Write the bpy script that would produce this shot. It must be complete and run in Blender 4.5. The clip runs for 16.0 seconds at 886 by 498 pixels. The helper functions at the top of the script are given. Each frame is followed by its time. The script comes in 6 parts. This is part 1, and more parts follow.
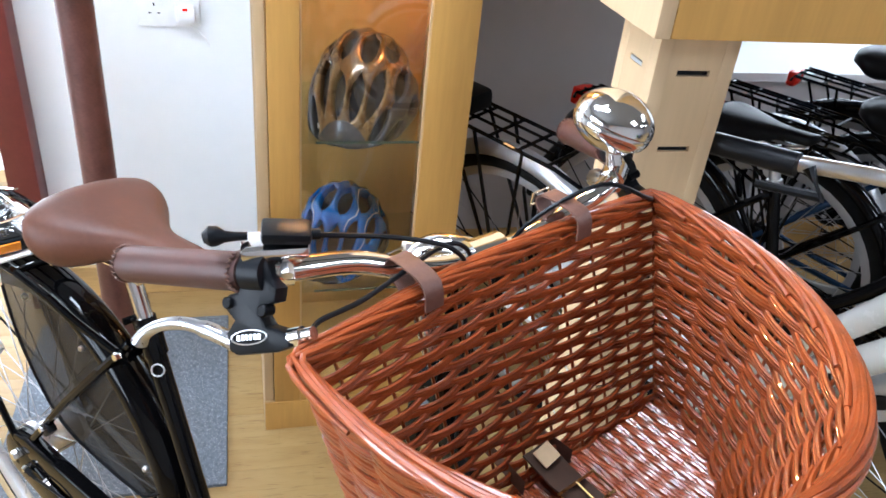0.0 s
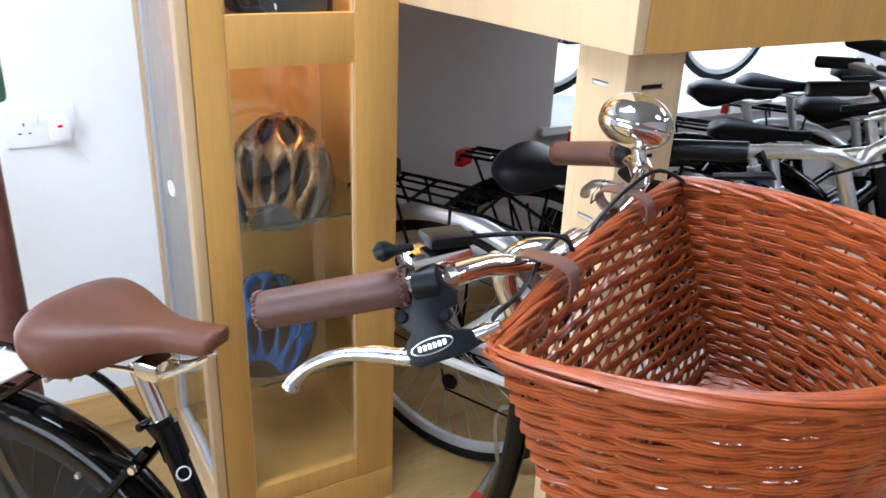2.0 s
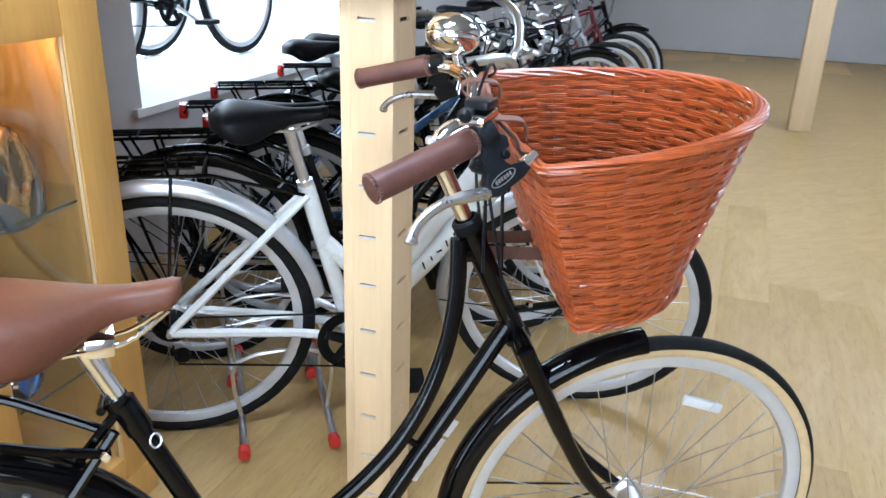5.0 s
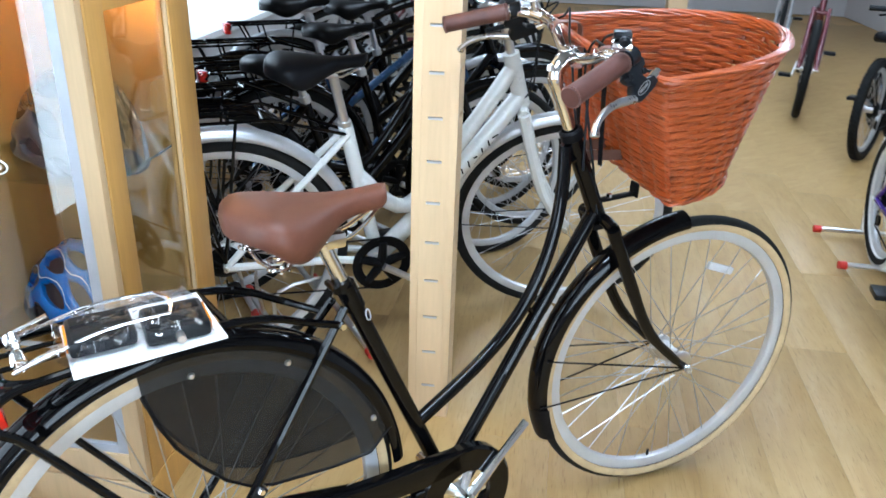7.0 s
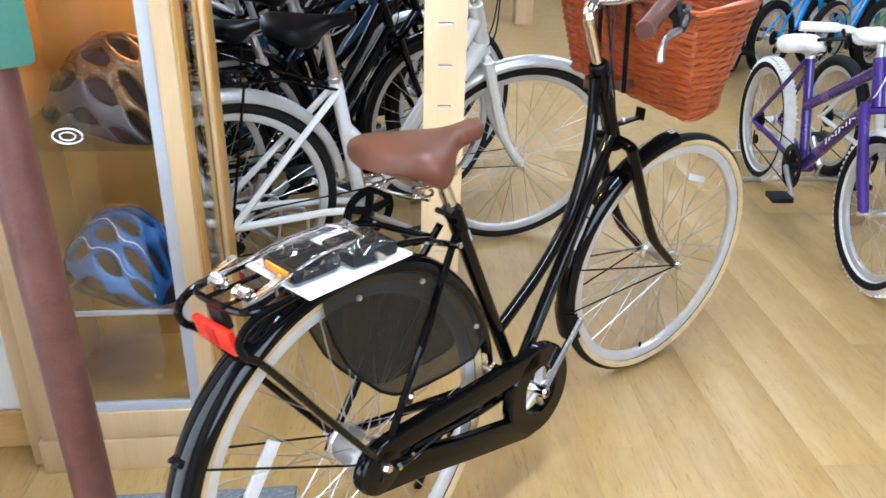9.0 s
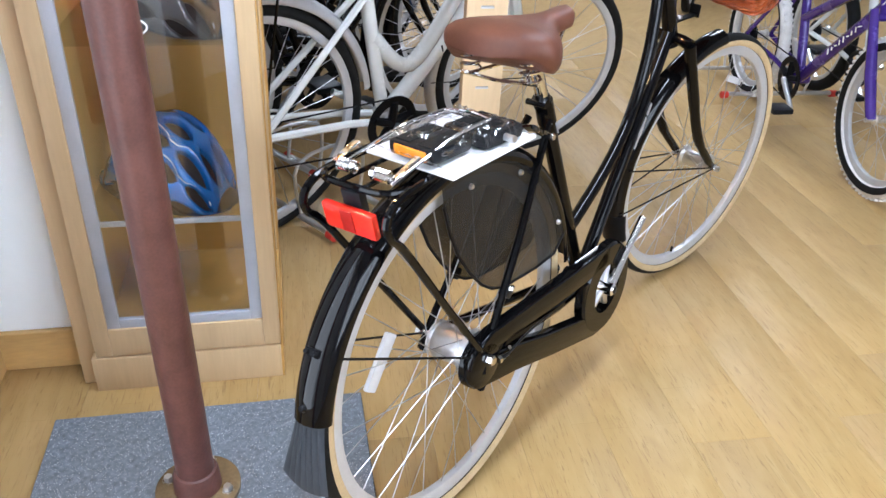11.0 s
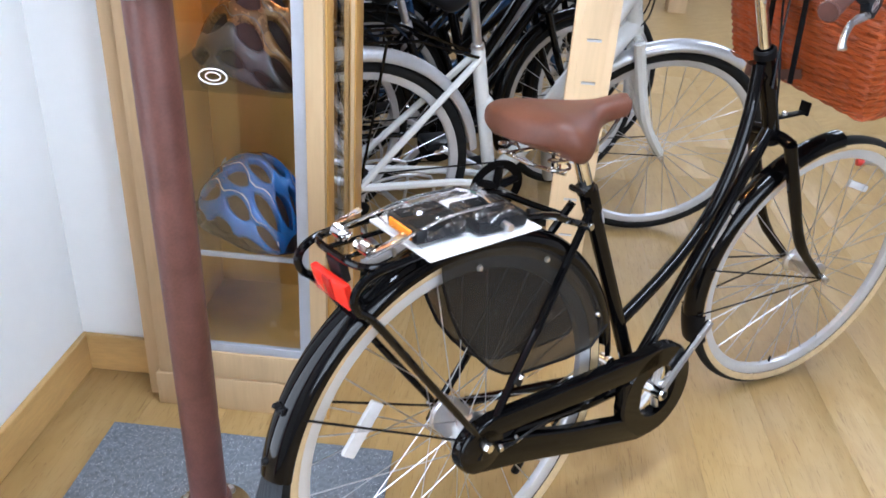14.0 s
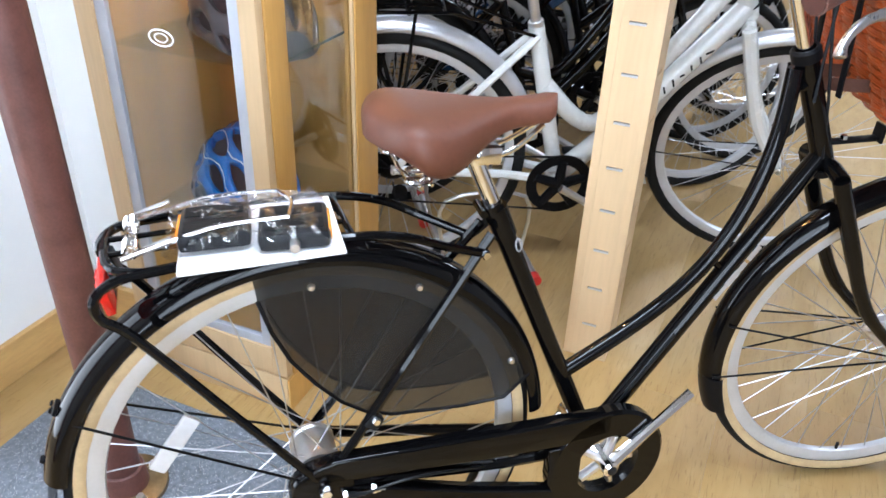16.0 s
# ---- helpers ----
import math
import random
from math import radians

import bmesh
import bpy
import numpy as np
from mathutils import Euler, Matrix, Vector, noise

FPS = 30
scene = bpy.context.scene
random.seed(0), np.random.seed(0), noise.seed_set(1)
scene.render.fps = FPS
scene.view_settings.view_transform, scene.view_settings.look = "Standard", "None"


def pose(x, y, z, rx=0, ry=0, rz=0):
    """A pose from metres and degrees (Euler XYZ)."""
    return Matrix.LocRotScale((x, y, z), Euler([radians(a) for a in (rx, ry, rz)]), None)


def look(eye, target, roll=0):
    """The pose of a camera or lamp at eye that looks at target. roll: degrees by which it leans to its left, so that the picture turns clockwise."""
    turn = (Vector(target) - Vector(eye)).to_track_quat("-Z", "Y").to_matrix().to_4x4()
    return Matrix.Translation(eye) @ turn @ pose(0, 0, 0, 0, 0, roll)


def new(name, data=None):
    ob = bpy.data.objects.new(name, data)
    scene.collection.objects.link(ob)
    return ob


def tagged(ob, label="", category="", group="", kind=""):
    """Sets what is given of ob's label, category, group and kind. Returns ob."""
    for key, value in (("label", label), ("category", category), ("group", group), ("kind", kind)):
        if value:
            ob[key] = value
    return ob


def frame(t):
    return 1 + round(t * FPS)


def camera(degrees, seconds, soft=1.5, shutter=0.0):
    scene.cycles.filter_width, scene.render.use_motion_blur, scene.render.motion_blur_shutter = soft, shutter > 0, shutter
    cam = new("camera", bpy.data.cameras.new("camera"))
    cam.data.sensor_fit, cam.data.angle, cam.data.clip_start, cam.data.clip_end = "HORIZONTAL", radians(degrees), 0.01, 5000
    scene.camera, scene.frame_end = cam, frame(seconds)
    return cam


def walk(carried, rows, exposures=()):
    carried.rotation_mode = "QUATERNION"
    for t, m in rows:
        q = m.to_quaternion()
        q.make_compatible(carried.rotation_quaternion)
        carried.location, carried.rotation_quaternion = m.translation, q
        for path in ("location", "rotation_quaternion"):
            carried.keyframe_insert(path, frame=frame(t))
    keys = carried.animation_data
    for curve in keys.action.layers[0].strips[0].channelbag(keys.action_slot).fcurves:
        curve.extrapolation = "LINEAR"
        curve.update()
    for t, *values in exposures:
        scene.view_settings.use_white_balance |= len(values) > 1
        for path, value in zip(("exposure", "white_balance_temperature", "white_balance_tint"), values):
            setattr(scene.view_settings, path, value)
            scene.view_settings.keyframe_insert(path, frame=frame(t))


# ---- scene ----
cam = camera(59.0, 16.0, shutter=0.4)
PATH = [
    (0, (1.144, -0.495, 1.487), (0.195, 0.924, 0.445), 6.3),
    (0.5, (1.156, -0.536, 1.481), (0.154, 0.88, 0.485), 6.7),
    (1, (1.135, -0.602, 1.464), (0.216, 0.896, 0.508), 6.1),
    (1.5, (1.031, -0.685, 1.451), (0.303, 0.98, 0.617), 3.1),
    (2, (0.923, -0.696, 1.398), (0.328, 1.049, 0.621), 2.3),
    (2.5, (0.836, -0.679, 1.365), (0.481, 1.147, 0.63), 1.1),
    (3, (0.807, -0.668, 1.35), (0.626, 1.144, 0.523), 1.0),
    (3.5, (0.733, -0.699, 1.337), (0.765, 1.116, 0.498), 0.1),
    (4, (0.61, -0.798, 1.326), (0.902, 1.017, 0.537), 1.3),
    (6.5, (-0.074, -1.024, 1.337), (0.867, 0.561, 0.562), 1.2),
    (7, (-0.221, -1.034, 1.342), (0.779, 0.488, 0.516), 2.0),
    (7.5, (-0.352, -0.96, 1.35), (0.837, 0.412, 0.51), 1.7),
    (8, (-0.465, -0.91, 1.34), (0.863, 0.325, 0.495), 3.1),
    (8.5, (-0.616, -0.922, 1.348), (0.727, 0.292, 0.498), 0.7),
    (9, (-0.723, -0.889, 1.337), (0.585, 0.333, 0.445), 1.7),
    (9.5, (-0.82, -0.792, 1.31), (0.527, 0.347, 0.368), 0.8),
    (10, (-0.888, -0.722, 1.282), (0.472, 0.341, 0.272), 2.4),
    (12.5, (-0.936, -0.676, 1.224), (0.424, 0.369, 0.195), 3.2),
    (13, (-0.895, -0.717, 1.254), (0.447, 0.397, 0.274), 2.9),
    (13.5, (-0.815, -0.771, 1.273), (0.436, 0.459, 0.312), 3.3),
    (14, (-0.702, -0.847, 1.292), (0.369, 0.554, 0.348), 4.0),
    (14.5, (-0.569, -0.846, 1.312), (0.467, 0.589, 0.381), 3.6),
    (15, (-0.446, -0.854, 1.307), (0.463, 0.648, 0.35), 1.8),
    (15.5, (-0.262, -0.892, 1.292), (0.454, 0.697, 0.312), 3.1),
    (16, (-0.094, -0.898, 1.275), (0.433, 0.728, 0.236), 2.3),
]
walk(cam, [(t, look(e, g, r)) for t, e, g, r in PATH], exposures=[(t, s, k, g) for t, s, g, k in ((0, -0.12, 10, 5700), (2, -0.22, 10, 5700), (2.6, -0.18, 10, 5700), (3.5, 0.08, 9, 5620), (4.5, 0.05, 7, 5450), (7, -0.1, 4, 5350), (8, -0.03, 4, 5350), (8.7, 0.0, 6, 5650), (9.5, -0.02, 9, 5700), (12.5, -0.19, 12, 5700), (13, -0.22, 12, 5700), (14, -0.20, 12, 5650), (15, -0.06, 12, 5650), (16, 0.03, 10, 5650))])
CEILING_POWER, WINDOW_POWER, DOOR_POWER = 42, 78, 30
FLOOR_DIR = (0.664, 0.748, 0)

# ---- world and light ----
world = bpy.data.worlds.new("world")
scene.world = world
world.use_nodes = True
wn = world.node_tree
sky = wn.nodes.new("ShaderNodeTexSky")
sky.sky_type = "NISHITA"
sky.sun_disc = False
sky.sun_elevation = radians(38)
sky.sun_rotation = radians(300)
wn.links.new(sky.outputs[0], wn.nodes["Background"].inputs[0])
wn.nodes["Background"].inputs[1].default_value = 0.12


def lamp(name, place, target, sx, sy, power, color):
    d = bpy.data.lights.new(name, "AREA")
    d.shape, d.size, d.size_y, d.energy, d.color = "RECTANGLE", sx, sy, power, color
    ob = new(name, d)
    ob.matrix_world = look(place, target)
    return ob


# room axes: U along the display cabinet's front, V along the window wall
C0 = Vector((0.0225, 0.5472, 0))
U = Vector((-0.765, 0.644, 0))
V = Vector((0.644, 0.765, 0))


def uv(u, v, z=0.0):
    return C0 + U * u + V * v + Vector((0, 0, z))


# ---- materials ----
def nodes_of(m):
    m.use_nodes = True
    t = m.node_tree
    return t, t.nodes["Principled BSDF"]


def material(name, color, rough=0.5, metal=0.0, vary=0.12, scale=8.0, bump=0.0, bump_scale=200.0, coat=0.0,
             per_object=0.0, per_island=0.0, stretch=None, rough_vary=0.08, alpha=1.0, second=None, spec=0.5):
    m = bpy.data.materials.new(name)
    t, b = nodes_of(m)
    n = t.nodes
    co = n.new("ShaderNodeTexCoord")
    src = co.outputs["Object"]
    if stretch:
        mp = n.new("ShaderNodeMapping")
        mp.inputs["Scale"].default_value = stretch
        t.links.new(src, mp.inputs[0])
        src = mp.outputs[0]
    big = n.new("ShaderNodeTexNoise")
    big.inputs["Scale"].default_value = scale
    big.inputs["Detail"].default_value = 6
    t.links.new(src, big.inputs["Vector"])
    fine = n.new("ShaderNodeTexNoise")
    fine.inputs["Scale"].default_value = scale * 9
    fine.inputs["Detail"].default_value = 4
    t.links.new(src, fine.inputs["Vector"])
    add = n.new("ShaderNodeMath")
    add.operation = "MULTIPLY_ADD"
    add.inputs[1].default_value = 0.45
    t.links.new(fine.outputs[0], add.inputs[0])
    t.links.new(big.outputs[0], add.inputs[2])
    fac = add.outputs[0]
    for amount, kind, out in ((per_object, "ShaderNodeObjectInfo", "Random"), (per_island, "ShaderNodeNewGeometry", "Random Per Island")):
        if amount:
            info = n.new(kind)
            mul = n.new("ShaderNodeMath")
            mul.operation = "MULTIPLY_ADD"
            mul.inputs[1].default_value = amount
            t.links.new(info.outputs[out], mul.inputs[0])
            t.links.new(fac, mul.inputs[2])
            fac = mul.outputs[0]
    ramp = n.new("ShaderNodeValToRGB")
    c = Vector(color)
    d = Vector(second) if second else c * (1 - 2 * vary)
    e = c * (1 + vary) if not second else c
    ramp.color_ramp.elements[0].color = (*d, 1)
    ramp.color_ramp.elements[0].position = 0.35
    ramp.color_ramp.elements[1].color = (min(e[0], 1), min(e[1], 1), min(e[2], 1), 1)
    ramp.color_ramp.elements[1].position = 1.0
    t.links.new(fac, ramp.inputs[0])
    t.links.new(ramp.outputs[0], b.inputs["Base Color"])
    rr = n.new("ShaderNodeMapRange")
    rr.inputs["To Min"].default_value = max(rough - rough_vary, 0.01)
    rr.inputs["To Max"].default_value = rough + rough_vary
    t.links.new(fac, rr.inputs[0])
    t.links.new(rr.outputs[0], b.inputs["Roughness"])
    b.inputs["Metallic"].default_value = metal
    b.inputs["Coat Weight"].default_value = coat
    b.inputs["Coat Roughness"].default_value = 0.06
    b.inputs["Alpha"].default_value = alpha
    b.inputs["Specular IOR Level"].default_value = spec
    if bump:
        bn = n.new("ShaderNodeTexNoise")
        bn.inputs["Scale"].default_value = bump_scale
        bn.inputs["Detail"].default_value = 5
        t.links.new(src, bn.inputs["Vector"])
        bp = n.new("ShaderNodeBump")
        bp.inputs["Strength"].default_value = bump
        bp.inputs["Distance"].default_value = 0.002
        t.links.new(bn.outputs[0], bp.inputs["Height"])
        t.links.new(bp.outputs[0], b.inputs["Normal"])
    return m


def flecks(m, color, scale, level):
    """Light specks scattered over a material's base colour."""
    t, b = nodes_of(m)
    link = b.inputs["Base Color"].links[0]
    under = link.from_socket
    co = t.nodes.new("ShaderNodeTexCoord")
    no = t.nodes.new("ShaderNodeTexNoise")
    no.inputs["Scale"].default_value = scale
    no.inputs["Detail"].default_value = 1
    t.links.new(co.outputs["Object"], no.inputs["Vector"])
    mr = t.nodes.new("ShaderNodeMapRange")
    mr.inputs["From Min"].default_value = level
    mr.inputs["From Max"].default_value = level + 0.04
    t.links.new(no.outputs[0], mr.inputs[0])
    mx = t.nodes.new("ShaderNodeMix")
    mx.data_type = "RGBA"
    mx.inputs[7].default_value = (*color, 1)
    t.links.new(mr.outputs[0], mx.inputs[0])
    t.links.new(under, mx.inputs[6])
    t.links.new(mx.outputs[2], b.inputs["Base Color"])


def glass_material(name, tint=(1, 1, 1), rough=0.0, gloss=0.035):
    m = bpy.data.materials.new(name)
    t, b = nodes_of(m)
    t.nodes.remove(b)
    out = t.nodes["Material Output"]
    tr = t.nodes.new("ShaderNodeBsdfTransparent")
    tr.inputs[0].default_value = (*tint, 1)
    gl = t.nodes.new("ShaderNodeBsdfGlossy")
    gl.inputs["Roughness"].default_value = rough
    lw = t.nodes.new("ShaderNodeLayerWeight")
    lw.inputs[0].default_value = 0.5
    pw = t.nodes.new("ShaderNodeMath")
    pw.operation = "POWER"
    pw.inputs[1].default_value = 2.7
    t.links.new(lw.outputs["Facing"], pw.inputs[0])
    fr = t.nodes.new("ShaderNodeMath")
    fr.operation = "MULTIPLY_ADD"
    fr.inputs[1].default_value = 0.55
    fr.inputs[2].default_value = gloss
    t.links.new(pw.outputs[0], fr.inputs[0])
    mx = t.nodes.new("ShaderNodeMixShader")
    t.links.new(fr.outputs[0], mx.inputs[0])
    t.links.new(tr.outputs[0], mx.inputs[1])
    t.links.new(gl.outputs[0], mx.inputs[2])
    t.links.new(mx.outputs[0], out.inputs[0])
    return m


def glow_material(name, color, strength):
    m = bpy.data.materials.new(name)
    t, b = nodes_of(m)
    b.inputs["Emission Color"].default_value = (*color, 1)
    b.inputs["Emission Strength"].default_value = strength
    b.inputs["Base Color"].default_value = (0.8, 0.8, 0.8, 1)
    return m


M_BLACK = material("gloss_black_paint", (0.0022, 0.0022, 0.0026), 0.035, 0, 0.2, 6, bump=0.015, bump_scale=40, spec=0.22, rough_vary=0.012)
M_BLACK_SATIN = material("satin_black", (0.006, 0.006, 0.007), 0.34, 0, 0.2, 20, bump=0.05, spec=0.08)
M_PLASTIC = material("black_plastic", (0.008, 0.009, 0.011), 0.30, 0, 0.2, 30, bump=0.08, spec=0.15)
M_RUBBER = material("tyre_rubber", (0.010, 0.010, 0.010), 0.7, 0, 0.3, 40, bump=0.3, bump_scale=400, spec=0.15)
M_GUM = material("gum_sidewall", (0.50, 0.37, 0.20), 0.6, 0, 0.15, 30, bump=0.1)
M_CREAMTYRE = material("white_tyre", (0.75, 0.74, 0.72), 0.6, 0, 0.1, 30, bump=0.1)
M_CHROME = material("chrome", (0.82, 0.82, 0.82), 0.08, 1, 0.04, 12, rough_vary=0.04)
M_ALU = material("brushed_aluminium", (0.72, 0.72, 0.73), 0.28, 1, 0.08, 25)
M_RIM = material("silver_rim", (0.54, 0.55, 0.57), 0.3, 0.4, 0.06, 20)
M_BLADE = material("cast_lever_alloy", (0.52, 0.53, 0.55), 0.25, 1, 0.08, 25)
M_SPOKE = material("spoke_steel", (0.52, 0.52, 0.54), 0.3, 1, 0.08, 25)
M_SILVER = material("silver_paint", (0.52, 0.53, 0.55), 0.3, 0.6, 0.08, 12)
M_LEATHER = material("brown_leather", (0.108, 0.039, 0.022), 0.40, 0, 0.18, 14, bump=0.15, bump_scale=900, spec=0.32)
M_GRIP = material("brown_leather_grip", (0.080, 0.029, 0.021), 0.45, 0, 0.2, 25, bump=0.15, bump_scale=900)
M_STRAP = material("brown_strap", (0.15, 0.07, 0.05), 0.5, 0, 0.2, 30, bump=0.15)
M_DARKSTRAP = material("dark_brown_leather_strap", (0.055, 0.028, 0.016), 0.42, 0, 0.2, 30, bump=0.15)
M_BRASS = material("brass_buckle", (0.55, 0.38, 0.14), 0.25, 1, 0.1, 40)
M_WICKER = material("varnished_wicker", (0.335, 0.068, 0.013), 0.27, 0, 0.25, 55, bump=0.25, bump_scale=500, coat=0.38,
                    per_object=0.3, second=(0.075, 0.011, 0.004))
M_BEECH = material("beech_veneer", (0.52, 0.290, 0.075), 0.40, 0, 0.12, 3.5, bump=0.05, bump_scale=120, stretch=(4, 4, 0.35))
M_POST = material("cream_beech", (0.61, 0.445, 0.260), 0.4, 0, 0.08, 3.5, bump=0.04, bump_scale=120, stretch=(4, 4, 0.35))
M_PALE = material("pale_maple", (0.55, 0.390, 0.215), 0.42, 0, 0.10, 3.5, bump=0.05, bump_scale=120, stretch=(4, 4, 0.35))
M_WHITE = material("white_wall_paint", (0.80, 0.81, 0.81), 0.7, 0, 0.025, 2.0, bump=0.12, bump_scale=160)
M_GREYWALL = material("grey_wall_paint", (0.50, 0.48, 0.48), 0.75, 0, 0.04, 2.0, bump=0.12, bump_scale=160)
M_SOCKET = material("white_plastic", (0.80, 0.80, 0.80), 0.3, 0, 0.03, 40)
M_SKIRT = material("skirting_wood", (0.55, 0.35, 0.13), 0.4, 0, 0.15, 3, bump=0.05, stretch=(1, 1, 5))
M_GREYFRAME = material("grey_anodised_frame", (0.45, 0.47, 0.52), 0.4, 0.3, 0.05, 20)
M_GLASS = glass_material("cabinet_glass", (0.97, 0.985, 0.98), 0.0, 0.065)
M_BAG = glass_material("clear_bag", (0.90, 0.91, 0.93), 0.10, 0.09)
M_SHELFGLASS = glass_material("shelf_glass", (0.92, 0.96, 0.94), 0.0, 0.015)
M_MAT = material("grey_flecked_rubber", (0.150, 0.172, 0.20), 0.8, 0, 0.3, 90, bump=0.5, bump_scale=500)
flecks(M_MAT, (0.50, 0.53, 0.56), 330, 0.66)
M_GLASSEDGE = material("green_glass_edge", (0.03, 0.06, 0.05), 0.2, 0, 0.1, 30)
M_FLAP = material("grey_rubber_flap", (0.055, 0.064, 0.078), 0.6, 0, 0.15, 40, bump=0.15)
M_POLE = material("brown_painted_steel", (0.135, 0.052, 0.040), 0.42, 0, 0.18, 22, bump=0.3, bump_scale=130, second=(0.050, 0.016, 0.012))
M_DARKRED = material("dark_red_paint", (0.13, 0.025, 0.02), 0.4, 0, 0.12, 10, bump=0.06)
M_GREEN = material("green_enamel", (0.05, 0.16, 0.12), 0.4, 0, 0.12, 20)
M_BLUE = material("blue_helmet_shell", (0.004, 0.18, 0.58), 0.2, 0.25, 0.3, 7, coat=0.4, second=(0.002, 0.045, 0.20))
M_NAVY = material("navy_paint", (0.030, 0.085, 0.20), 0.22, 0.3, 0.2, 8, coat=0.5)
M_GOLD = material("dark_gold_helmet_shell", (0.30, 0.17, 0.056), 0.24, 0.5, 0.3, 9, coat=0.5, second=(0.07, 0.043, 0.022))
M_GUNMETAL = material("gunmetal_helmet_shell", (0.065, 0.067, 0.075), 0.28, 0.3, 0.2, 12, coat=0.4)
M_FOAM = material("black_foam", (0.008, 0.008, 0.009), 0.8, 0, 0.2, 60, bump=0.3)
M_RED = material("red_reflector", (0.75, 0.02, 0.01), 0.15, 0, 0.15, 60, coat=0.5)
M_DEEPRED = material("deep_red_lens", (0.35, 0.008, 0.006), 0.2, 0, 0.1, 60)
M_ORANGE = material("orange_reflector", (0.85, 0.28, 0.02), 0.2, 0, 0.12, 60, coat=0.5)
M_CLEAR = material("clear_reflector", (0.58, 0.59, 0.61), 0.15, 0, 0.05, 90, coat=0.5)
M_PAPER = material("white_card", (0.85, 0.85, 0.84), 0.6, 0, 0.03, 30)
M_WPAINT = material("white_frame_paint", (0.64, 0.65, 0.63), 0.22, 0, 0.03, 10, coat=0.5)
M_PURPLE = material("purple_frame_paint", (0.055, 0.022, 0.22), 0.22, 0.2, 0.15, 10, coat=0.5)
M_BRIGHTBLUE = material("bright_blue_paint", (0.02, 0.28, 0.75), 0.25, 0, 0.1, 10, coat=0.5)
M_BRIGHTGREEN = material("bright_green_paint", (0.15, 0.60, 0.05), 0.25, 0, 0.1, 10, coat=0.5)
M_MAROON = material("maroon_paint", (0.12, 0.012, 0.02), 0.25, 0.1, 0.15, 10, coat=0.5)
M_RACKRED = material("red_rubber_foot", (0.55, 0.03, 0.02), 0.45, 0, 0.1, 30)
# unseen ceiling, kept darker than white so that glossy paint reflects less
M_CEIL = material("dimmed_ceiling_tone", (0.24, 0.24, 0.24), 0.8, 0, 0.02, 1.5, bump=0.1)
M_GUARD = bpy.data.materials.new("smoked_mesh_guard")
t_, b_ = nodes_of(M_GUARD)
b_.inputs["Base Color"].default_value = (0.02, 0.019, 0.018, 1)
b_.inputs["Roughness"].default_value = 0.3
b_.inputs["Specular IOR Level"].default_value = 0.12
b_.inputs["Alpha"].default_value = 0.60
M_WARM = glow_material("warm_cabinet_lamp", (1.0, 0.55, 0.22), 14)
M_TUBE = glow_material("fluorescent_tube", (1.0, 0.97, 0.92), 9)
M_SHOPFRONT = glow_material("bright_shopfront_daylight", (0.90, 0.96, 1.0), 9.5)
M_DAY = glow_material("bright_daylight_backdrop", (0.93, 0.97, 1.0), 1.6)


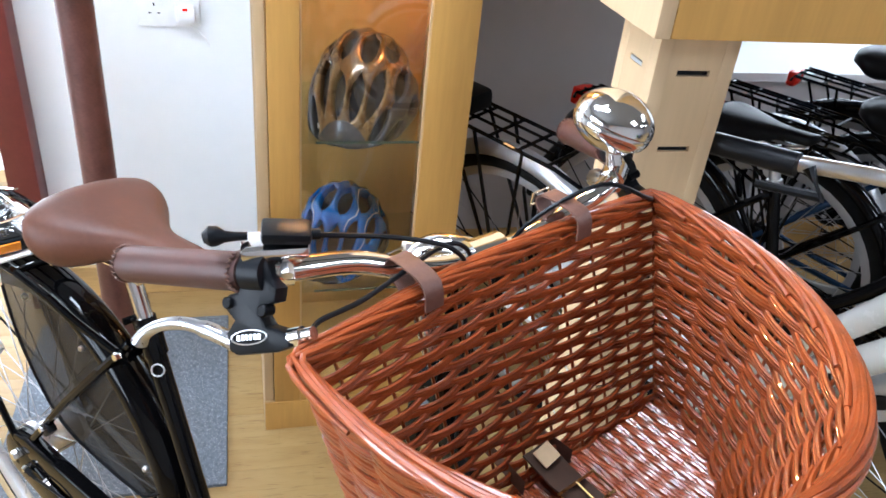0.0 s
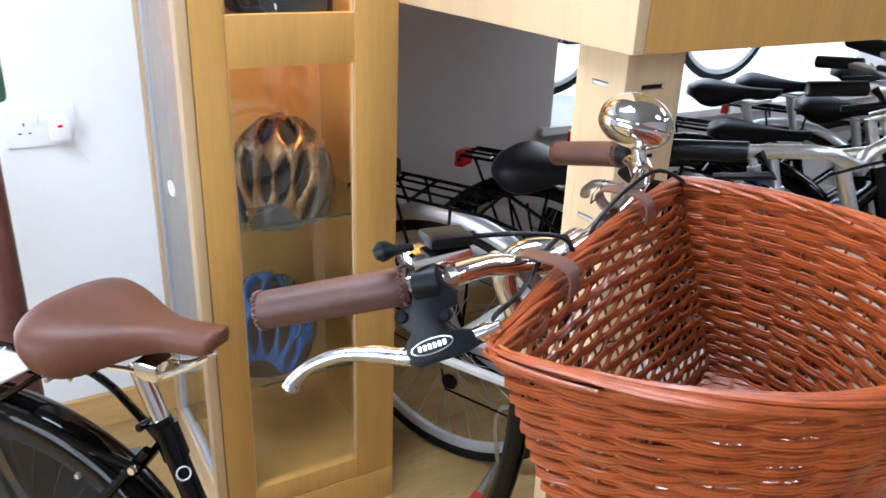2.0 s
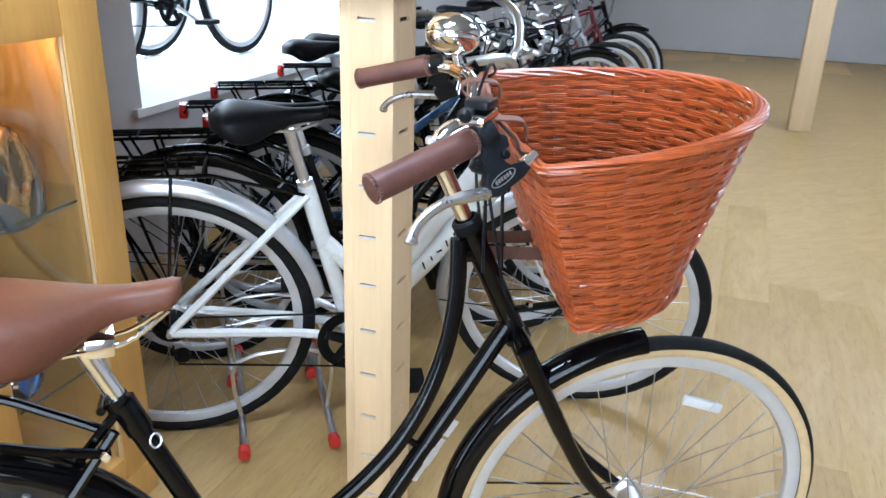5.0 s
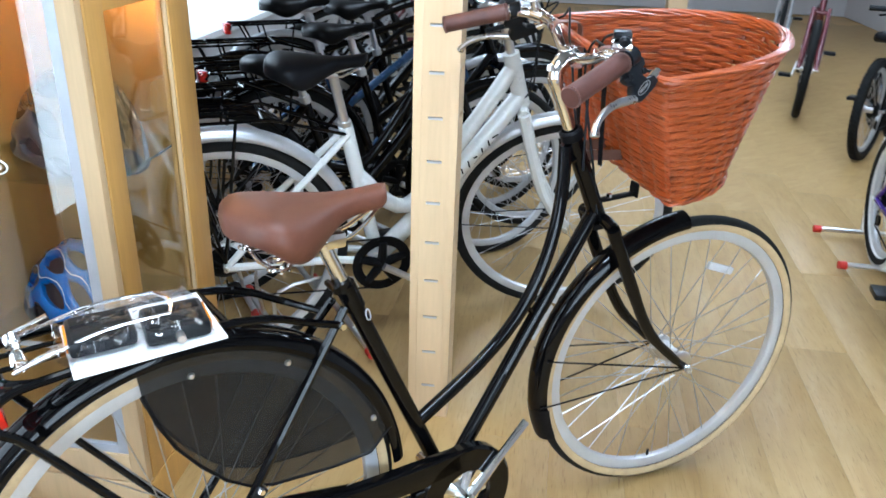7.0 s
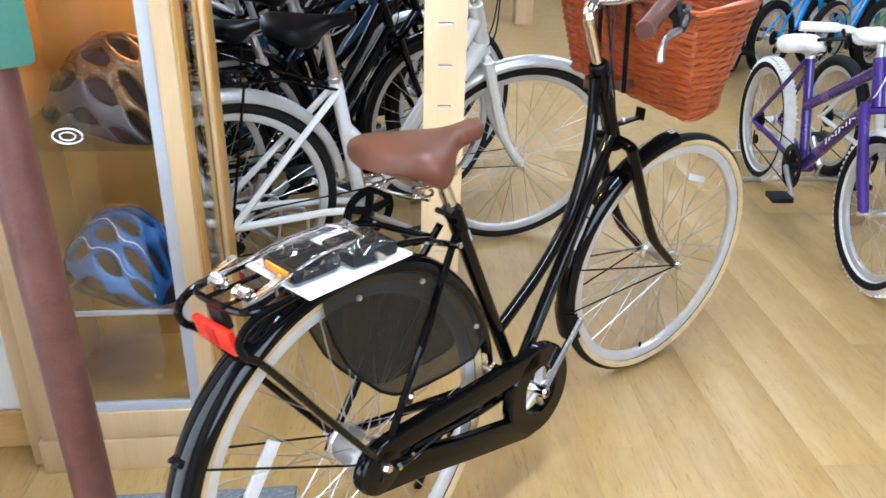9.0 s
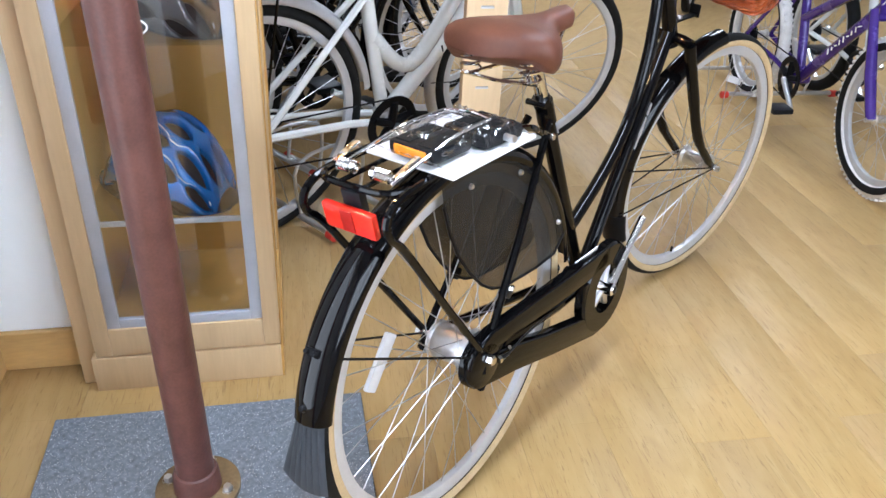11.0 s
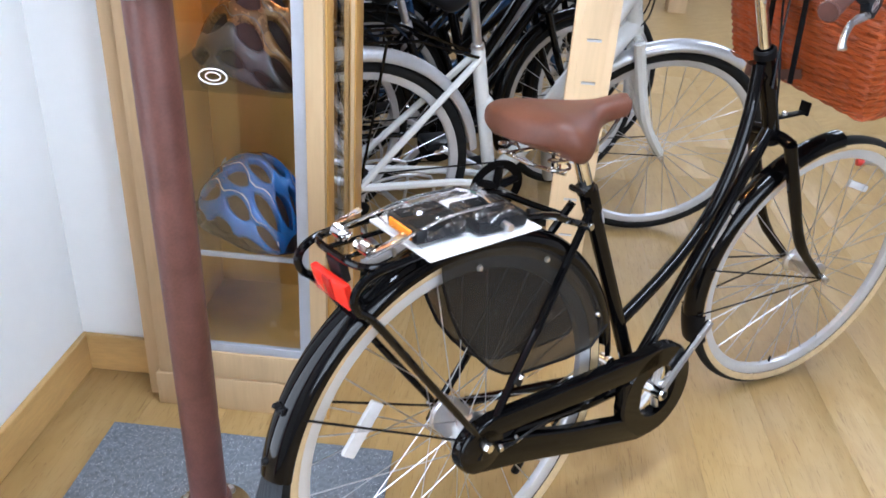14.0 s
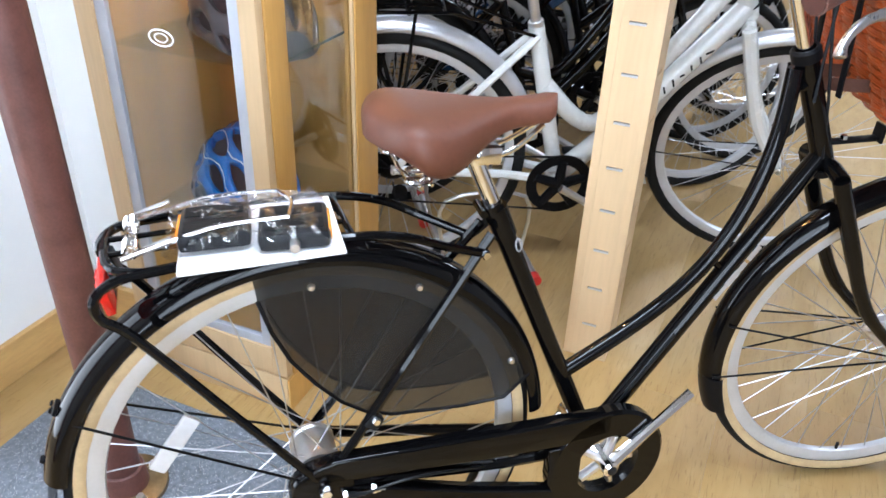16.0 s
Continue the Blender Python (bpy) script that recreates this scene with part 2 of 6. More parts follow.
def plank_material():
    m = bpy.data.materials.new("laminate_plank")
    t, b = nodes_of(m)
    n = t.nodes
    co = n.new("ShaderNodeTexCoord")
    mp = n.new("ShaderNodeMapping")
    mp.inputs["Scale"].default_value = (1.9, 9, 9)
    t.links.new(co.outputs["Object"], mp.inputs[0])
    info = n.new("ShaderNodeObjectInfo")
    geo = n.new("ShaderNodeNewGeometry")
    rnd = n.new("ShaderNodeMath")
    rnd.operation = "ADD"
    t.links.new(info.outputs["Random"], rnd.inputs[0])
    t.links.new(geo.outputs["Random Per Island"], rnd.inputs[1])
    no = n.new("ShaderNodeTexNoise")
    no.noise_dimensions = "4D"
    no.inputs["Scale"].default_value = 1.9
    no.inputs["Detail"].default_value = 8
    no.inputs["Distortion"].default_value = 1.9
    t.links.new(mp.outputs[0], no.inputs["Vector"])
    w = n.new("ShaderNodeMath")
    w.operation = "MULTIPLY"
    w.inputs[1].default_value = 37
    t.links.new(rnd.outputs[0], w.inputs[0])
    t.links.new(w.outputs[0], no.inputs["W"])
    ramp = n.new("ShaderNodeValToRGB")
    e = ramp.color_ramp.elements
    e[0].position, e[0].color = 0.27, (0.345, 0.217, 0.081, 1)
    e[1].position, e[1].color = 0.70, (0.420, 0.284, 0.118, 1)
    mid = e.new(0.46)
    mid.color = (0.385, 0.250, 0.094, 1)
    t.links.new(no.outputs[0], ramp.inputs[0])
    hs = n.new("ShaderNodeHueSaturation")
    val = n.new("ShaderNodeMapRange")
    val.inputs["From Max"].default_value = 2
    val.inputs["To Min"].default_value = 0.98
    val.inputs["To Max"].default_value = 1.02
    t.links.new(rnd.outputs[0], val.inputs[0])
    t.links.new(val.outputs[0], hs.inputs["Value"])
    mp2 = n.new("ShaderNodeMapping")
    mp2.inputs["Scale"].default_value = (8, 90, 90)
    t.links.new(co.outputs["Object"], mp2.inputs[0])
    fine = n.new("ShaderNodeTexNoise")
    fine.noise_dimensions = "4D"
    fine.inputs["Scale"].default_value = 2.0
    fine.inputs["Detail"].default_value = 4
    fine.inputs["Distortion"].default_value = 1.4
    t.links.new(mp2.outputs[0], fine.inputs["Vector"])
    t.links.new(w.outputs[0], fine.inputs["W"])
    line = n.new("ShaderNodeMapRange")
    line.inputs["From Min"].default_value = 0.56
    line.inputs["From Max"].default_value = 0.70
    line.inputs["To Min"].default_value = 0.0
    line.inputs["To Max"].default_value = 0.60
    t.links.new(fine.outputs[0], line.inputs[0])
    mixc = n.new("ShaderNodeMix")
    mixc.data_type = "RGBA"
    mixc.inputs[7].default_value = (0.20, 0.115, 0.042, 1)
    t.links.new(line.outputs[0], mixc.inputs[0])
    t.links.new(ramp.outputs[0], mixc.inputs[6])
    t.links.new(mixc.outputs[2], hs.inputs["Color"])
    stave = n.new("ShaderNodeTexBrick")
    stave.offset, stave.offset_frequency, stave.squash = 0.37, 2, 1.0
    for name, value in (("Color1", (1.0, 1.0, 1.0, 1)), ("Color2", (0.95, 0.94, 0.92, 1)), ("Mortar", (0.84, 0.81, 0.77, 1)), ("Scale", 1.0), ("Mortar Size", 0.0007), ("Mortar Smooth", 0.6), ("Bias", -0.15), ("Brick Width", 0.43), ("Row Height", 0.064)):
        stave.inputs[name].default_value = value
    shift = n.new("ShaderNodeCombineXYZ")
    t.links.new(w.outputs[0], shift.inputs[0])
    shift.inputs[1].default_value = 0.096
    moved_co = n.new("ShaderNodeVectorMath")
    t.links.new(co.outputs["Object"], moved_co.inputs[0])
    t.links.new(shift.outputs[0], moved_co.inputs[1])
    t.links.new(moved_co.outputs[0], stave.inputs["Vector"])
    tint = n.new("ShaderNodeMix")
    tint.data_type, tint.blend_type = "RGBA", "MULTIPLY"
    tint.inputs[0].default_value = 1.0
    t.links.new(hs.outputs[0], tint.inputs[6])
    t.links.new(stave.outputs["Color"], tint.inputs[7])
    t.links.new(tint.outputs[2], b.inputs["Base Color"])
    b.inputs["Roughness"].default_value = 0.42
    b.inputs["Specular IOR Level"].default_value = 0.36
    bp = n.new("ShaderNodeBump")
    bp.inputs["Strength"].default_value = 0.025
    bp.inputs["Distance"].default_value = 0.001
    t.links.new(no.outputs[0], bp.inputs["Height"])
    t.links.new(bp.outputs[0], b.inputs["Normal"])
    return m


M_PLANK = plank_material()


# ---- mesh helpers ----
def thing(name, m, label, category, group="", kind=""):
    ob = new(name)
    ob.matrix_basis = m
    return tagged(ob, label, category, group, kind)


def mesh_of(name, bm, mat, sharp=38):
    me = bpy.data.meshes.new(name)
    bm.normal_update()
    bm.to_mesh(me)
    bm.free()
    me.materials.append(mat)
    if len(me.polygons):
        me.polygons.foreach_set("use_smooth", [True] * len(me.polygons))
        me.set_sharp_from_angle(angle=radians(sharp))
    return me


def part(name, bm, mat, parent=None, label="", sharp=38):
    ob = new(name, mesh_of(name, bm, mat, sharp))
    ob.parent = parent
    if label:
        ob["label"] = label
    return ob


def solid(name, bm, mat, label, category, group="", kind="", m=None):
    ob = part(name, bm, mat)
    if m is not None:
        ob.matrix_basis = m
    return tagged(ob, label, category, group, kind)


def V3(p):
    return Vector(p) if len(p) == 3 else Vector((p[0], 0, p[1]))


def spline(pts, n=6, closed=False):
    p = [V3(q) for q in pts]
    out = []
    k = len(p)
    for i in range(k if closed else k - 1):
        a, b, c, d = (p[(i - 1) % k], p[i], p[(i + 1) % k], p[(i + 2) % k]) if closed else (
            p[max(i - 1, 0)], p[i], p[i + 1], p[min(i + 2, k - 1)])
        for j in range(n):
            t = j / n
            out.append(0.5 * (2 * b + (c - a) * t + (2 * a - 5 * b + 4 * c - d) * t * t + (3 * b - a - 3 * c + d) * t ** 3))
    if not closed:
        out.append(p[-1])
    return out


def tube(bm, pts, r, seg=8, closed=False, flat=1.0):
    """A tube along the points; r is one radius or one for each point; flat squeezes the section."""
    p = [V3(q) for q in pts]
    k = len(p)
    rs = r if isinstance(r, (list, tuple)) else [r] * k
    rings = []
    normal = None
    for i in range(k):
        if closed:
            d = p[(i + 1) % k] - p[i - 1]
        else:
            d = p[min(i + 1, k - 1)] - p[max(i - 1, 0)]
        d.normalize()
        if normal is None:
            ref = Vector((0, 1, 0)) if abs(d.y) < 0.9 else Vector((1, 0, 0))
            normal = d.cross(ref).normalized()
        else:
            normal = (normal - d * normal.dot(d)).normalized()
        side = d.cross(normal)
        ring = []
        for j in range(seg):
            a = 2 * math.pi * j / seg
            ring.append(bm.verts.new(p[i] + (normal * math.cos(a) + side * math.sin(a) * flat) * rs[i]))
        rings.append(ring)
    for i in range(k if closed else k - 1):
        a, b = rings[i], rings[(i + 1) % k]
        for j in range(seg):
            bm.faces.new((a[j], a[(j + 1) % seg], b[(j + 1) % seg], b[j]))
    if not closed:
        bm.faces.new(rings[0][::-1])
        bm.faces.new(rings[-1])
    return bm


def tubes(*runs, seg=8):
    bm = bmesh.new()
    for pts, r in runs:
        tube(bm, pts, r, seg)
    return bm


def lathe(bm, profile, m=None, seg=24, arc=(0, 2 * math.pi)):
    """Turns (radius, height) pairs round the z axis of m."""
    m = m or Matrix()
    full = abs(arc[1] - arc[0] - 2 * math.pi) < 1e-6
    n = seg if full else seg + 1
    rings = []
    for r, h in profile:
        rings.append([bm.verts.new(m @ Vector((r * math.cos(arc[0] + (arc[1] - arc[0]) * j / seg), r * math.sin(arc[0] + (arc[1] - arc[0]) * j / seg), h))) for j in range(n)])
    for a, b in zip(rings, rings[1:]):
        for j in range(n if full else n - 1):
            bm.faces.new((a[j], a[(j + 1) % n], b[(j + 1) % n], b[j]))
    return bm


def box(bm, m, sx, sy, sz, bevel=0.0, seg=2):
    """A box of that size centred on m."""
    start = len(bm.verts)
    made = bmesh.ops.create_cube(bm, size=1, matrix=m @ Matrix.Diagonal((sx, sy, sz, 1)))
    if bevel:
        edges = list({e for v in made["verts"] for e in v.link_edges})
        bmesh.ops.bevel(bm, geom=edges, offset=bevel, segments=seg, affect="EDGES", profile=0.6)
    return bm


def boxed(sx, sy, sz, m=None, bevel=0.0):
    return box(bmesh.new(), m or Matrix(), sx, sy, sz, bevel)


def slab(outline, y0, y1, bevel=0.0):
    """A flat plate in the xz plane between two depths."""
    bm = bmesh.new()
    a = [bm.verts.new((x, y0, z)) for x, z in outline]
    b = [bm.verts.new((x, y1, z)) for x, z in outline]
    k = len(a)
    bm.faces.new(a)
    bm.faces.new(b[::-1])
    for i in range(k):
        bm.faces.new((a[i], b[i], b[(i + 1) % k], a[(i + 1) % k]))
    bmesh.ops.recalc_face_normals(bm, faces=bm.faces)
    return bm


def moved(bm, m):
    bmesh.ops.transform(bm, matrix=m, verts=bm.verts)
    return bm


def axes(origin, x, z=(0, 0, 1)):
    """A pose with its x axis along x and z up as near as can be."""
    x = Vector(x).normalized()
    y = Vector(z).cross(x).normalized()
    return Matrix.Translation(origin) @ Matrix((x, y, x.cross(y))).transposed().to_4x4()


Y_AXIS = pose(0, 0, 0, 90, 0, 0)   # turns a lathe's z axis along y


# ---- wheels and bicycles ----
def tyre_bm(R, w, seg=64):
    bm = bmesh.new()
    ring = []
    for a in range(12):
        q = 2 * math.pi * a / 12
        ring.append((R - w + w * math.cos(q), w * math.sin(q)))
    ring.append(ring[0])
    lathe(bm, ring, Y_AXIS, seg)
    bmesh.ops.remove_doubles(bm, verts=bm.verts, dist=1e-5)
    return bm


def sidewall_bm(R, w, seg=64):
    bm = bmesh.new()
    for s in (-1, 1):
        lathe(bm, [(R - w + w * 1.06 * math.cos(a), s * w * 1.06 * math.sin(a)) for a in (1.40, 1.65, 1.9, 2.15, 2.35)], Y_AXIS, seg)
    return bm


def rim_bm(R, w, seg=64):
    bm = bmesh.new()
    r0 = R - 2 * w
    lathe(bm, [(r0 + 0.006, -0.011), (r0 - 0.008, -0.012), (r0 - 0.019, -0.007), (r0 - 0.021, 0.0), (r0 - 0.019, 0.007), (r0 - 0.008, 0.012), (r0 + 0.006, 0.011)], Y_AXIS, seg)
    return bm


def hub_bm(big, width=0.09, seg=20):
    bm = bmesh.new()
    h = width / 2
    lathe(bm, [(0.004, -h - 0.03), (0.008, -h - 0.03), (0.008, -h), (big * 0.8, -h), (big, -h + 0.004), (big, -h + 0.010), (big * 0.72, -h + 0.016),
               (big * 0.66, 0), (big * 0.72, h - 0.016), (big, h - 0.010), (big, h - 0.004), (big * 0.8, h), (0.008, h), (0.008, h + 0.03), (0.004, h + 0.03)], Y_AXIS, seg)
    return bm


def spoke_ends(R, w, big, i, n):
    a = 2 * math.pi * i / n
    side = 1 if i % 2 else -1
    cross = (1 if (i // 2) % 2 else -1) * 1.1
    b = a + cross
    r0 = R - 2 * w - 0.01
    return Vector((r0 * math.cos(a), 0, r0 * math.sin(a))), Vector((big * 0.9 * math.cos(b), side * 0.036, big * 0.9 * math.sin(b)))


def build_wheel(name, parent, m, R, w, hub, spokes=36, tyre_mat=M_RUBBER, wall_mat=None, single=False, seg=64, rim_mat=None, knobs=False):
    wheel = new(name)
    wheel.parent = parent
    wheel.matrix_basis = m
    part("tyre", tyre_bm(R, w, seg), tyre_mat, wheel)
    if wall_mat:
        part("sidewall", sidewall_bm(R, w, seg), wall_mat, wheel)
    if knobs:
        bm = bmesh.new()
        for i in range(72):
            for y in (-0.6, 0, 0.6):
                a = 2 * math.pi * (i + (0.5 if y else 0)) / 72
                box(bm, pose(0, 0, 0, 0, -math.degrees(a), 0) @ Matrix.Translation((R - 0.001 - abs(y) * 0.004, y * w, 0)), 0.008, 0.010, 0.009)
        part("tread", bm, tyre_mat, wheel)
    part("rim", rim_bm(R, w, seg), rim_mat or M_RIM, wheel)
    part("hub", hub_bm(hub), M_ALU, wheel)
    if single:
        base = None
        for i in range(spokes):
            a, b = spoke_ends(R, w, hub, i, spokes)
            if base is None:
                bm = bmesh.new()
                tube(bm, [(0, 0, 0), (0, 0, 1)], 0.0011, 5)
                base = mesh_of("spoke", bm, M_SPOKE)
            ob = new("spoke", base)
            ob.parent = wheel
            d = b - a
            ob.matrix_basis = Matrix.Translation(a) @ d.to_track_quat("Z", "Y").to_matrix().to_4x4() @ Matrix.Diagonal((1, 1, d.length, 1))
    else:
        bm = bmesh.new()
        for i in range(spokes):
            a, b = spoke_ends(R, w, hub, i, spokes)
            tube(bm, [a, b], 0.0012, 4)
        part("spokes", bm, M_SPOKE, wheel)
    return wheel


def fender_bm(R, w, a0, a1, thick=0.0015, seg=40):
    """A curved mudguard from angle a0 to a1 (degrees, 0 ahead, 90 up)."""
    bm = bmesh.new()
    sec = [(math.sin(radians(q)), 0.026 * math.cos(radians(q)) - 0.015) for q in range(-100, 101, 10)]
    sec = [(y * w, h) for y, h in sec] + [(y * w * 0.93, h - 0.0022) for y, h in sec[::-1]]
    rings = []
    for i in range(seg + 1):
        a = radians(a0 + (a1 - a0) * i / seg)
        rings.append([bm.verts.new(((R + h) * math.cos(a), y, (R + h) * math.sin(a))) for y, h in sec])
    k = len(sec)
    for p, q in zip(rings, rings[1:]):
        for j in range(k):
            bm.faces.new((p[j], p[(j + 1) % k], q[(j + 1) % k], q[j]))
    bm.faces.new(rings[0])
    bm.faces.new(rings[-1][::-1])
    bmesh.ops.recalc_face_normals(bm, faces=bm.faces)
    return bm


def saddle_bm(length=0.27, width=0.20, height=0.065, nose_w=0.042):
    """A sprung saddle's cover, nose towards +x, its top near z = 0."""
    bm = bmesh.new()
    nx, na = 30, 25
    rings = []
    for i in range(nx + 1):
        t = i / nx
        x = length * (t - 0.62)
        s = min(max((t - 0.20) / 0.58, 0), 1)
        s = s * s * (3 - 2 * s)
        half = (width / 2) * (1 - s) + (nose_w / 2) * s
        end = min(t / 0.20, 1.0)
        tip = min((1 - t) / 0.06, 1.0)
        half *= math.sqrt(max(1 - (1 - end) ** 2, 0.02)) * math.sqrt(max(1 - (1 - tip) ** 2, 0.05))
        top = 0.006 * math.cos((t - 0.12) * 5.0) - 0.020 * (1 - end) ** 2 + 0.004 * s * t
        drop = height * (0.40 + 0.60 * math.exp(-((t - 0.30) / 0.27) ** 2)) * (0.70 + 0.30 * end) * (0.6 + 0.4 * tip)
        ring = []
        for j in range(na):
            q = radians(-32) + radians(244) * j / (na - 1)
            c, up = math.cos(q), math.sin(q)
            y = half * math.copysign(abs(c) ** 0.80, c)
            z = top - drop * 0.70 * (1 - math.copysign(abs(up) ** 0.78, up))
            ring.append(bm.verts.new((x, y, z)))
        rings.append(ring)
    for a, b in zip(rings, rings[1:]):
        for j in range(na - 1):
            bm.faces.new((a[j], a[j + 1], b[j + 1], b[j]))
        bm.faces.new((a[-1], a[0], b[0], b[-1]))
    bm.faces.new(rings[0])
    bm.faces.new(rings[-1][::-1])
    bmesh.ops.recalc_face_normals(bm, faces=bm.faces)
    return bm


def springs_bm(places, r=0.014, h=0.05, wire=0.0022, turns=4):
    bm = bmesh.new()
    for x, y, z in places:
        pts = [(x + r * math.cos(a), y + r * math.sin(a), z + h * a / (2 * math.pi * turns)) for a in [2 * math.pi * turns * i / (turns * 10) for i in range(turns * 10 + 1)]]
        tube(bm, pts, wire, 5)
    return bm


# ---- the roadster with the basket ----
LEAN = 4.5
bike = thing("bicycle", Matrix.Translation((0, -0.040, 0)) @ pose(0, 0, 0, -LEAN, 0, 1.9), "glossy black step-through bicycle with brown saddle and wicker basket", "bicycle")
R_W, W_T = 0.358, 0.018
HEAD = radians(65.5)
STEER_A = Vector((1.061, 0, 0.329))
STEER_D = Vector((-math.cos(HEAD), 0, math.sin(HEAD)))
STEER = Matrix.Translation(STEER_A) @ Matrix.Rotation(radians(-13.6), 4, STEER_D) @ Matrix.Translation(-STEER_A)


def on_axis(z):
    return STEER_A + STEER_D * ((z - STEER_A.z) / STEER_D.z)


def front(name, bm, mat, parent=None, label=""):
    return part(name, moved(bm, STEER), mat, parent or bike, label)


BB = Vector((0.481, 0, 0.270))
LUG = Vector((0.294, 0, 0.718))
H_TOP, H_LOW = on_axis(0.925), on_axis(0.748)
bm = bmesh.new()
tube(bm, [BB, BB.lerp(LUG, 0.5), LUG], 0.0155, 14)
tube(bm, [H_LOW - STEER_D * 0.005, H_TOP], 0.018, 14)
tube(bm, spline([(0.772, 0, 0.912), (0.768, 0, 0.82), (0.748, 0, 0.73), (0.708, 0, 0.643), (0.648, 0, 0.568), (0.554, 0, 0.498), (0.416, 0, 0.425)], 5), 0.0135, 12)
tube(bm, [H_LOW + STEER_D * 0.02, BB], 0.0155, 14)
for s in (-1, 1):
    tube(bm, [(0.0, s * 0.062, 0.358), (0.30, s * 0.045, 0.300), (BB.x, s * 0.025, BB.z)], 0.0095, 8)
    tube(bm, [(0.0, s * 0.066, 0.358), (0.13, s * 0.052, 0.537), (0.272, s * 0.022, 0.715)], 0.0075, 8)
    tube(bm, [(0.0, s * 0.06, 0.358), (-0.012, s * 0.065, 0.33)], 0.012, 8)
tube(bm, [BB + Vector((0, -0.034, 0)), BB + Vector((0, 0.034, 0))], 0.021, 16)
tube(bm, [LUG + STEER_D * -0.02, LUG + Vector((-0.010, 0, 0.028))], 0.0185, 14)
tube(bm, [(0.678, 0, 0.60), (0.722, 0, 0.56)], 0.006, 6)
tube(bm, [(0.778, 0, 0.885), on_axis(0.885)], 0.012, 8)
part("frame", bm, M_BLACK, bike, "gloss black steel frame")
for k, (q, w) in enumerate(((0.30, 0.02), (0.358, 0.018), (0.39, 0.024), (0.44, 0.016))):
    p = H_LOW.lerp(BB, q)
    d = (BB - H_LOW).normalized()
    part("decal", box(bmesh.new(), axes(p + Vector((0, -0.0158, 0)), d), 0.030, 0.001, w * 0.5, 0), M_SILVER, bike, "faded silver lettering on the down tube")

bm = bmesh.new()
p = LUG.lerp(BB, 0.075)
bn = Vector((0.72, -0.69, 0)).normalized()
bt = (BB - LUG).normalized()
bs = bn.cross(bt)
tube(bm, [p + bn * 0.0168 + (bt * math.cos(a) + bs * math.sin(a)) * (0.009 + 0.0012 * (i % 2)) for i, a in enumerate([2 * math.pi * j / 24 for j in range(24)])], 0.0013, 4, closed=True)
part("badge", bm, M_SILVER, bike, "round silver badge on the seat tube")

# steering
bm = bmesh.new()
crown = on_axis(0.742)
tube(bm, [crown + Vector((0, -0.058, 0)), crown + Vector((0, -0.03, 0.006)), crown + Vector((0, 0.03, 0.006)), crown + Vector((0, 0.058, 0))], 0.014, 10)
for s in (-1, 1):
    tube(bm, spline([crown + Vector((0, s * 0.055, 0.0)), on_axis(0.62) + Vector((0.0, s * 0.058, 0)), on_axis(0.48) + Vector((0.010, s * 0.058, 0)), (1.082, s * 0.056, 0.395), (1.125, s * 0.054, 0.358)], 5),
         [0.0145] * 7 + [0.013] * 5 + [0.011] * 5 + [0.009] * 4, 10)
front("fork", bm, M_BLACK)
turn = STEER_D.to_track_quat("Z", "Y").to_matrix().to_4x4()
front("headset_cup", lathe(bmesh.new(), [(0.016, -0.02), (0.023, -0.02), (0.023, -0.004), (0.019, 0.0), (0.016, 0.0)], Matrix.Translation(H_TOP + STEER_D * 0.02) @ turn), M_BLACK_SATIN)
front("headset_cup", lathe(bmesh.new(), [(0.016, -0.012), (0.022, -0.012), (0.022, 0.0), (0.016, 0.0)], Matrix.Translation(H_LOW - STEER_D * 0.006) @ turn), M_BLACK_SATIN)
X0 = 0.790
COCK = Matrix.Translation((0.7172, 0.0782, 1.1152)) @ pose(0, 0, 0, 0.37, -3.78, -3.71) @ Matrix.Translation((-0.697, -0.0384, -1.1334))
TO_FRONT = (bike.matrix_basis @ STEER).inverted()
CLAMP = Vector((0.801, 0.092, 1.071))       # where the stem holds the bar, in the shop's axes


def at_shop(*p):
    """A point given in the shop's axes, in the axes of the turned fork."""
    return TO_FRONT @ Vector(p)


clamp_at = at_shop(*CLAMP)
across = (at_shop(0.812, 0.124, 1.073) - at_shop(0.794, 0.060, 1.073)).normalized()
front("stem", tubes(([on_axis(0.92), on_axis(1.0), on_axis(1.046)], 0.0125), (spline([on_axis(1.030), on_axis(1.052) + Vector((0.008, 0.002, 0)), on_axis(1.058).lerp(clamp_at, 0.45) + Vector((0, 0, 0.006)), clamp_at], 4), [0.0135] * 5 + [0.0155] * 8),
                    ([clamp_at - across * 0.021, clamp_at + across * 0.021], 0.0205), seg=14), M_CHROME, label="polished chrome quill stem")
front("stem_bolt", lathe(bmesh.new(), [(0.0, 0.006), (0.006, 0.006), (0.0075, 0.003), (0.0075, -0.004)], Matrix.Translation(on_axis(1.062)), 6), M_ALU)


def bar_point(f, a, z):
    lift = 0.022 + 0.028 * min(max((f + 0.176) / 0.122, 0), 1)
    return COCK @ Vector((X0 + f, a, z + lift))


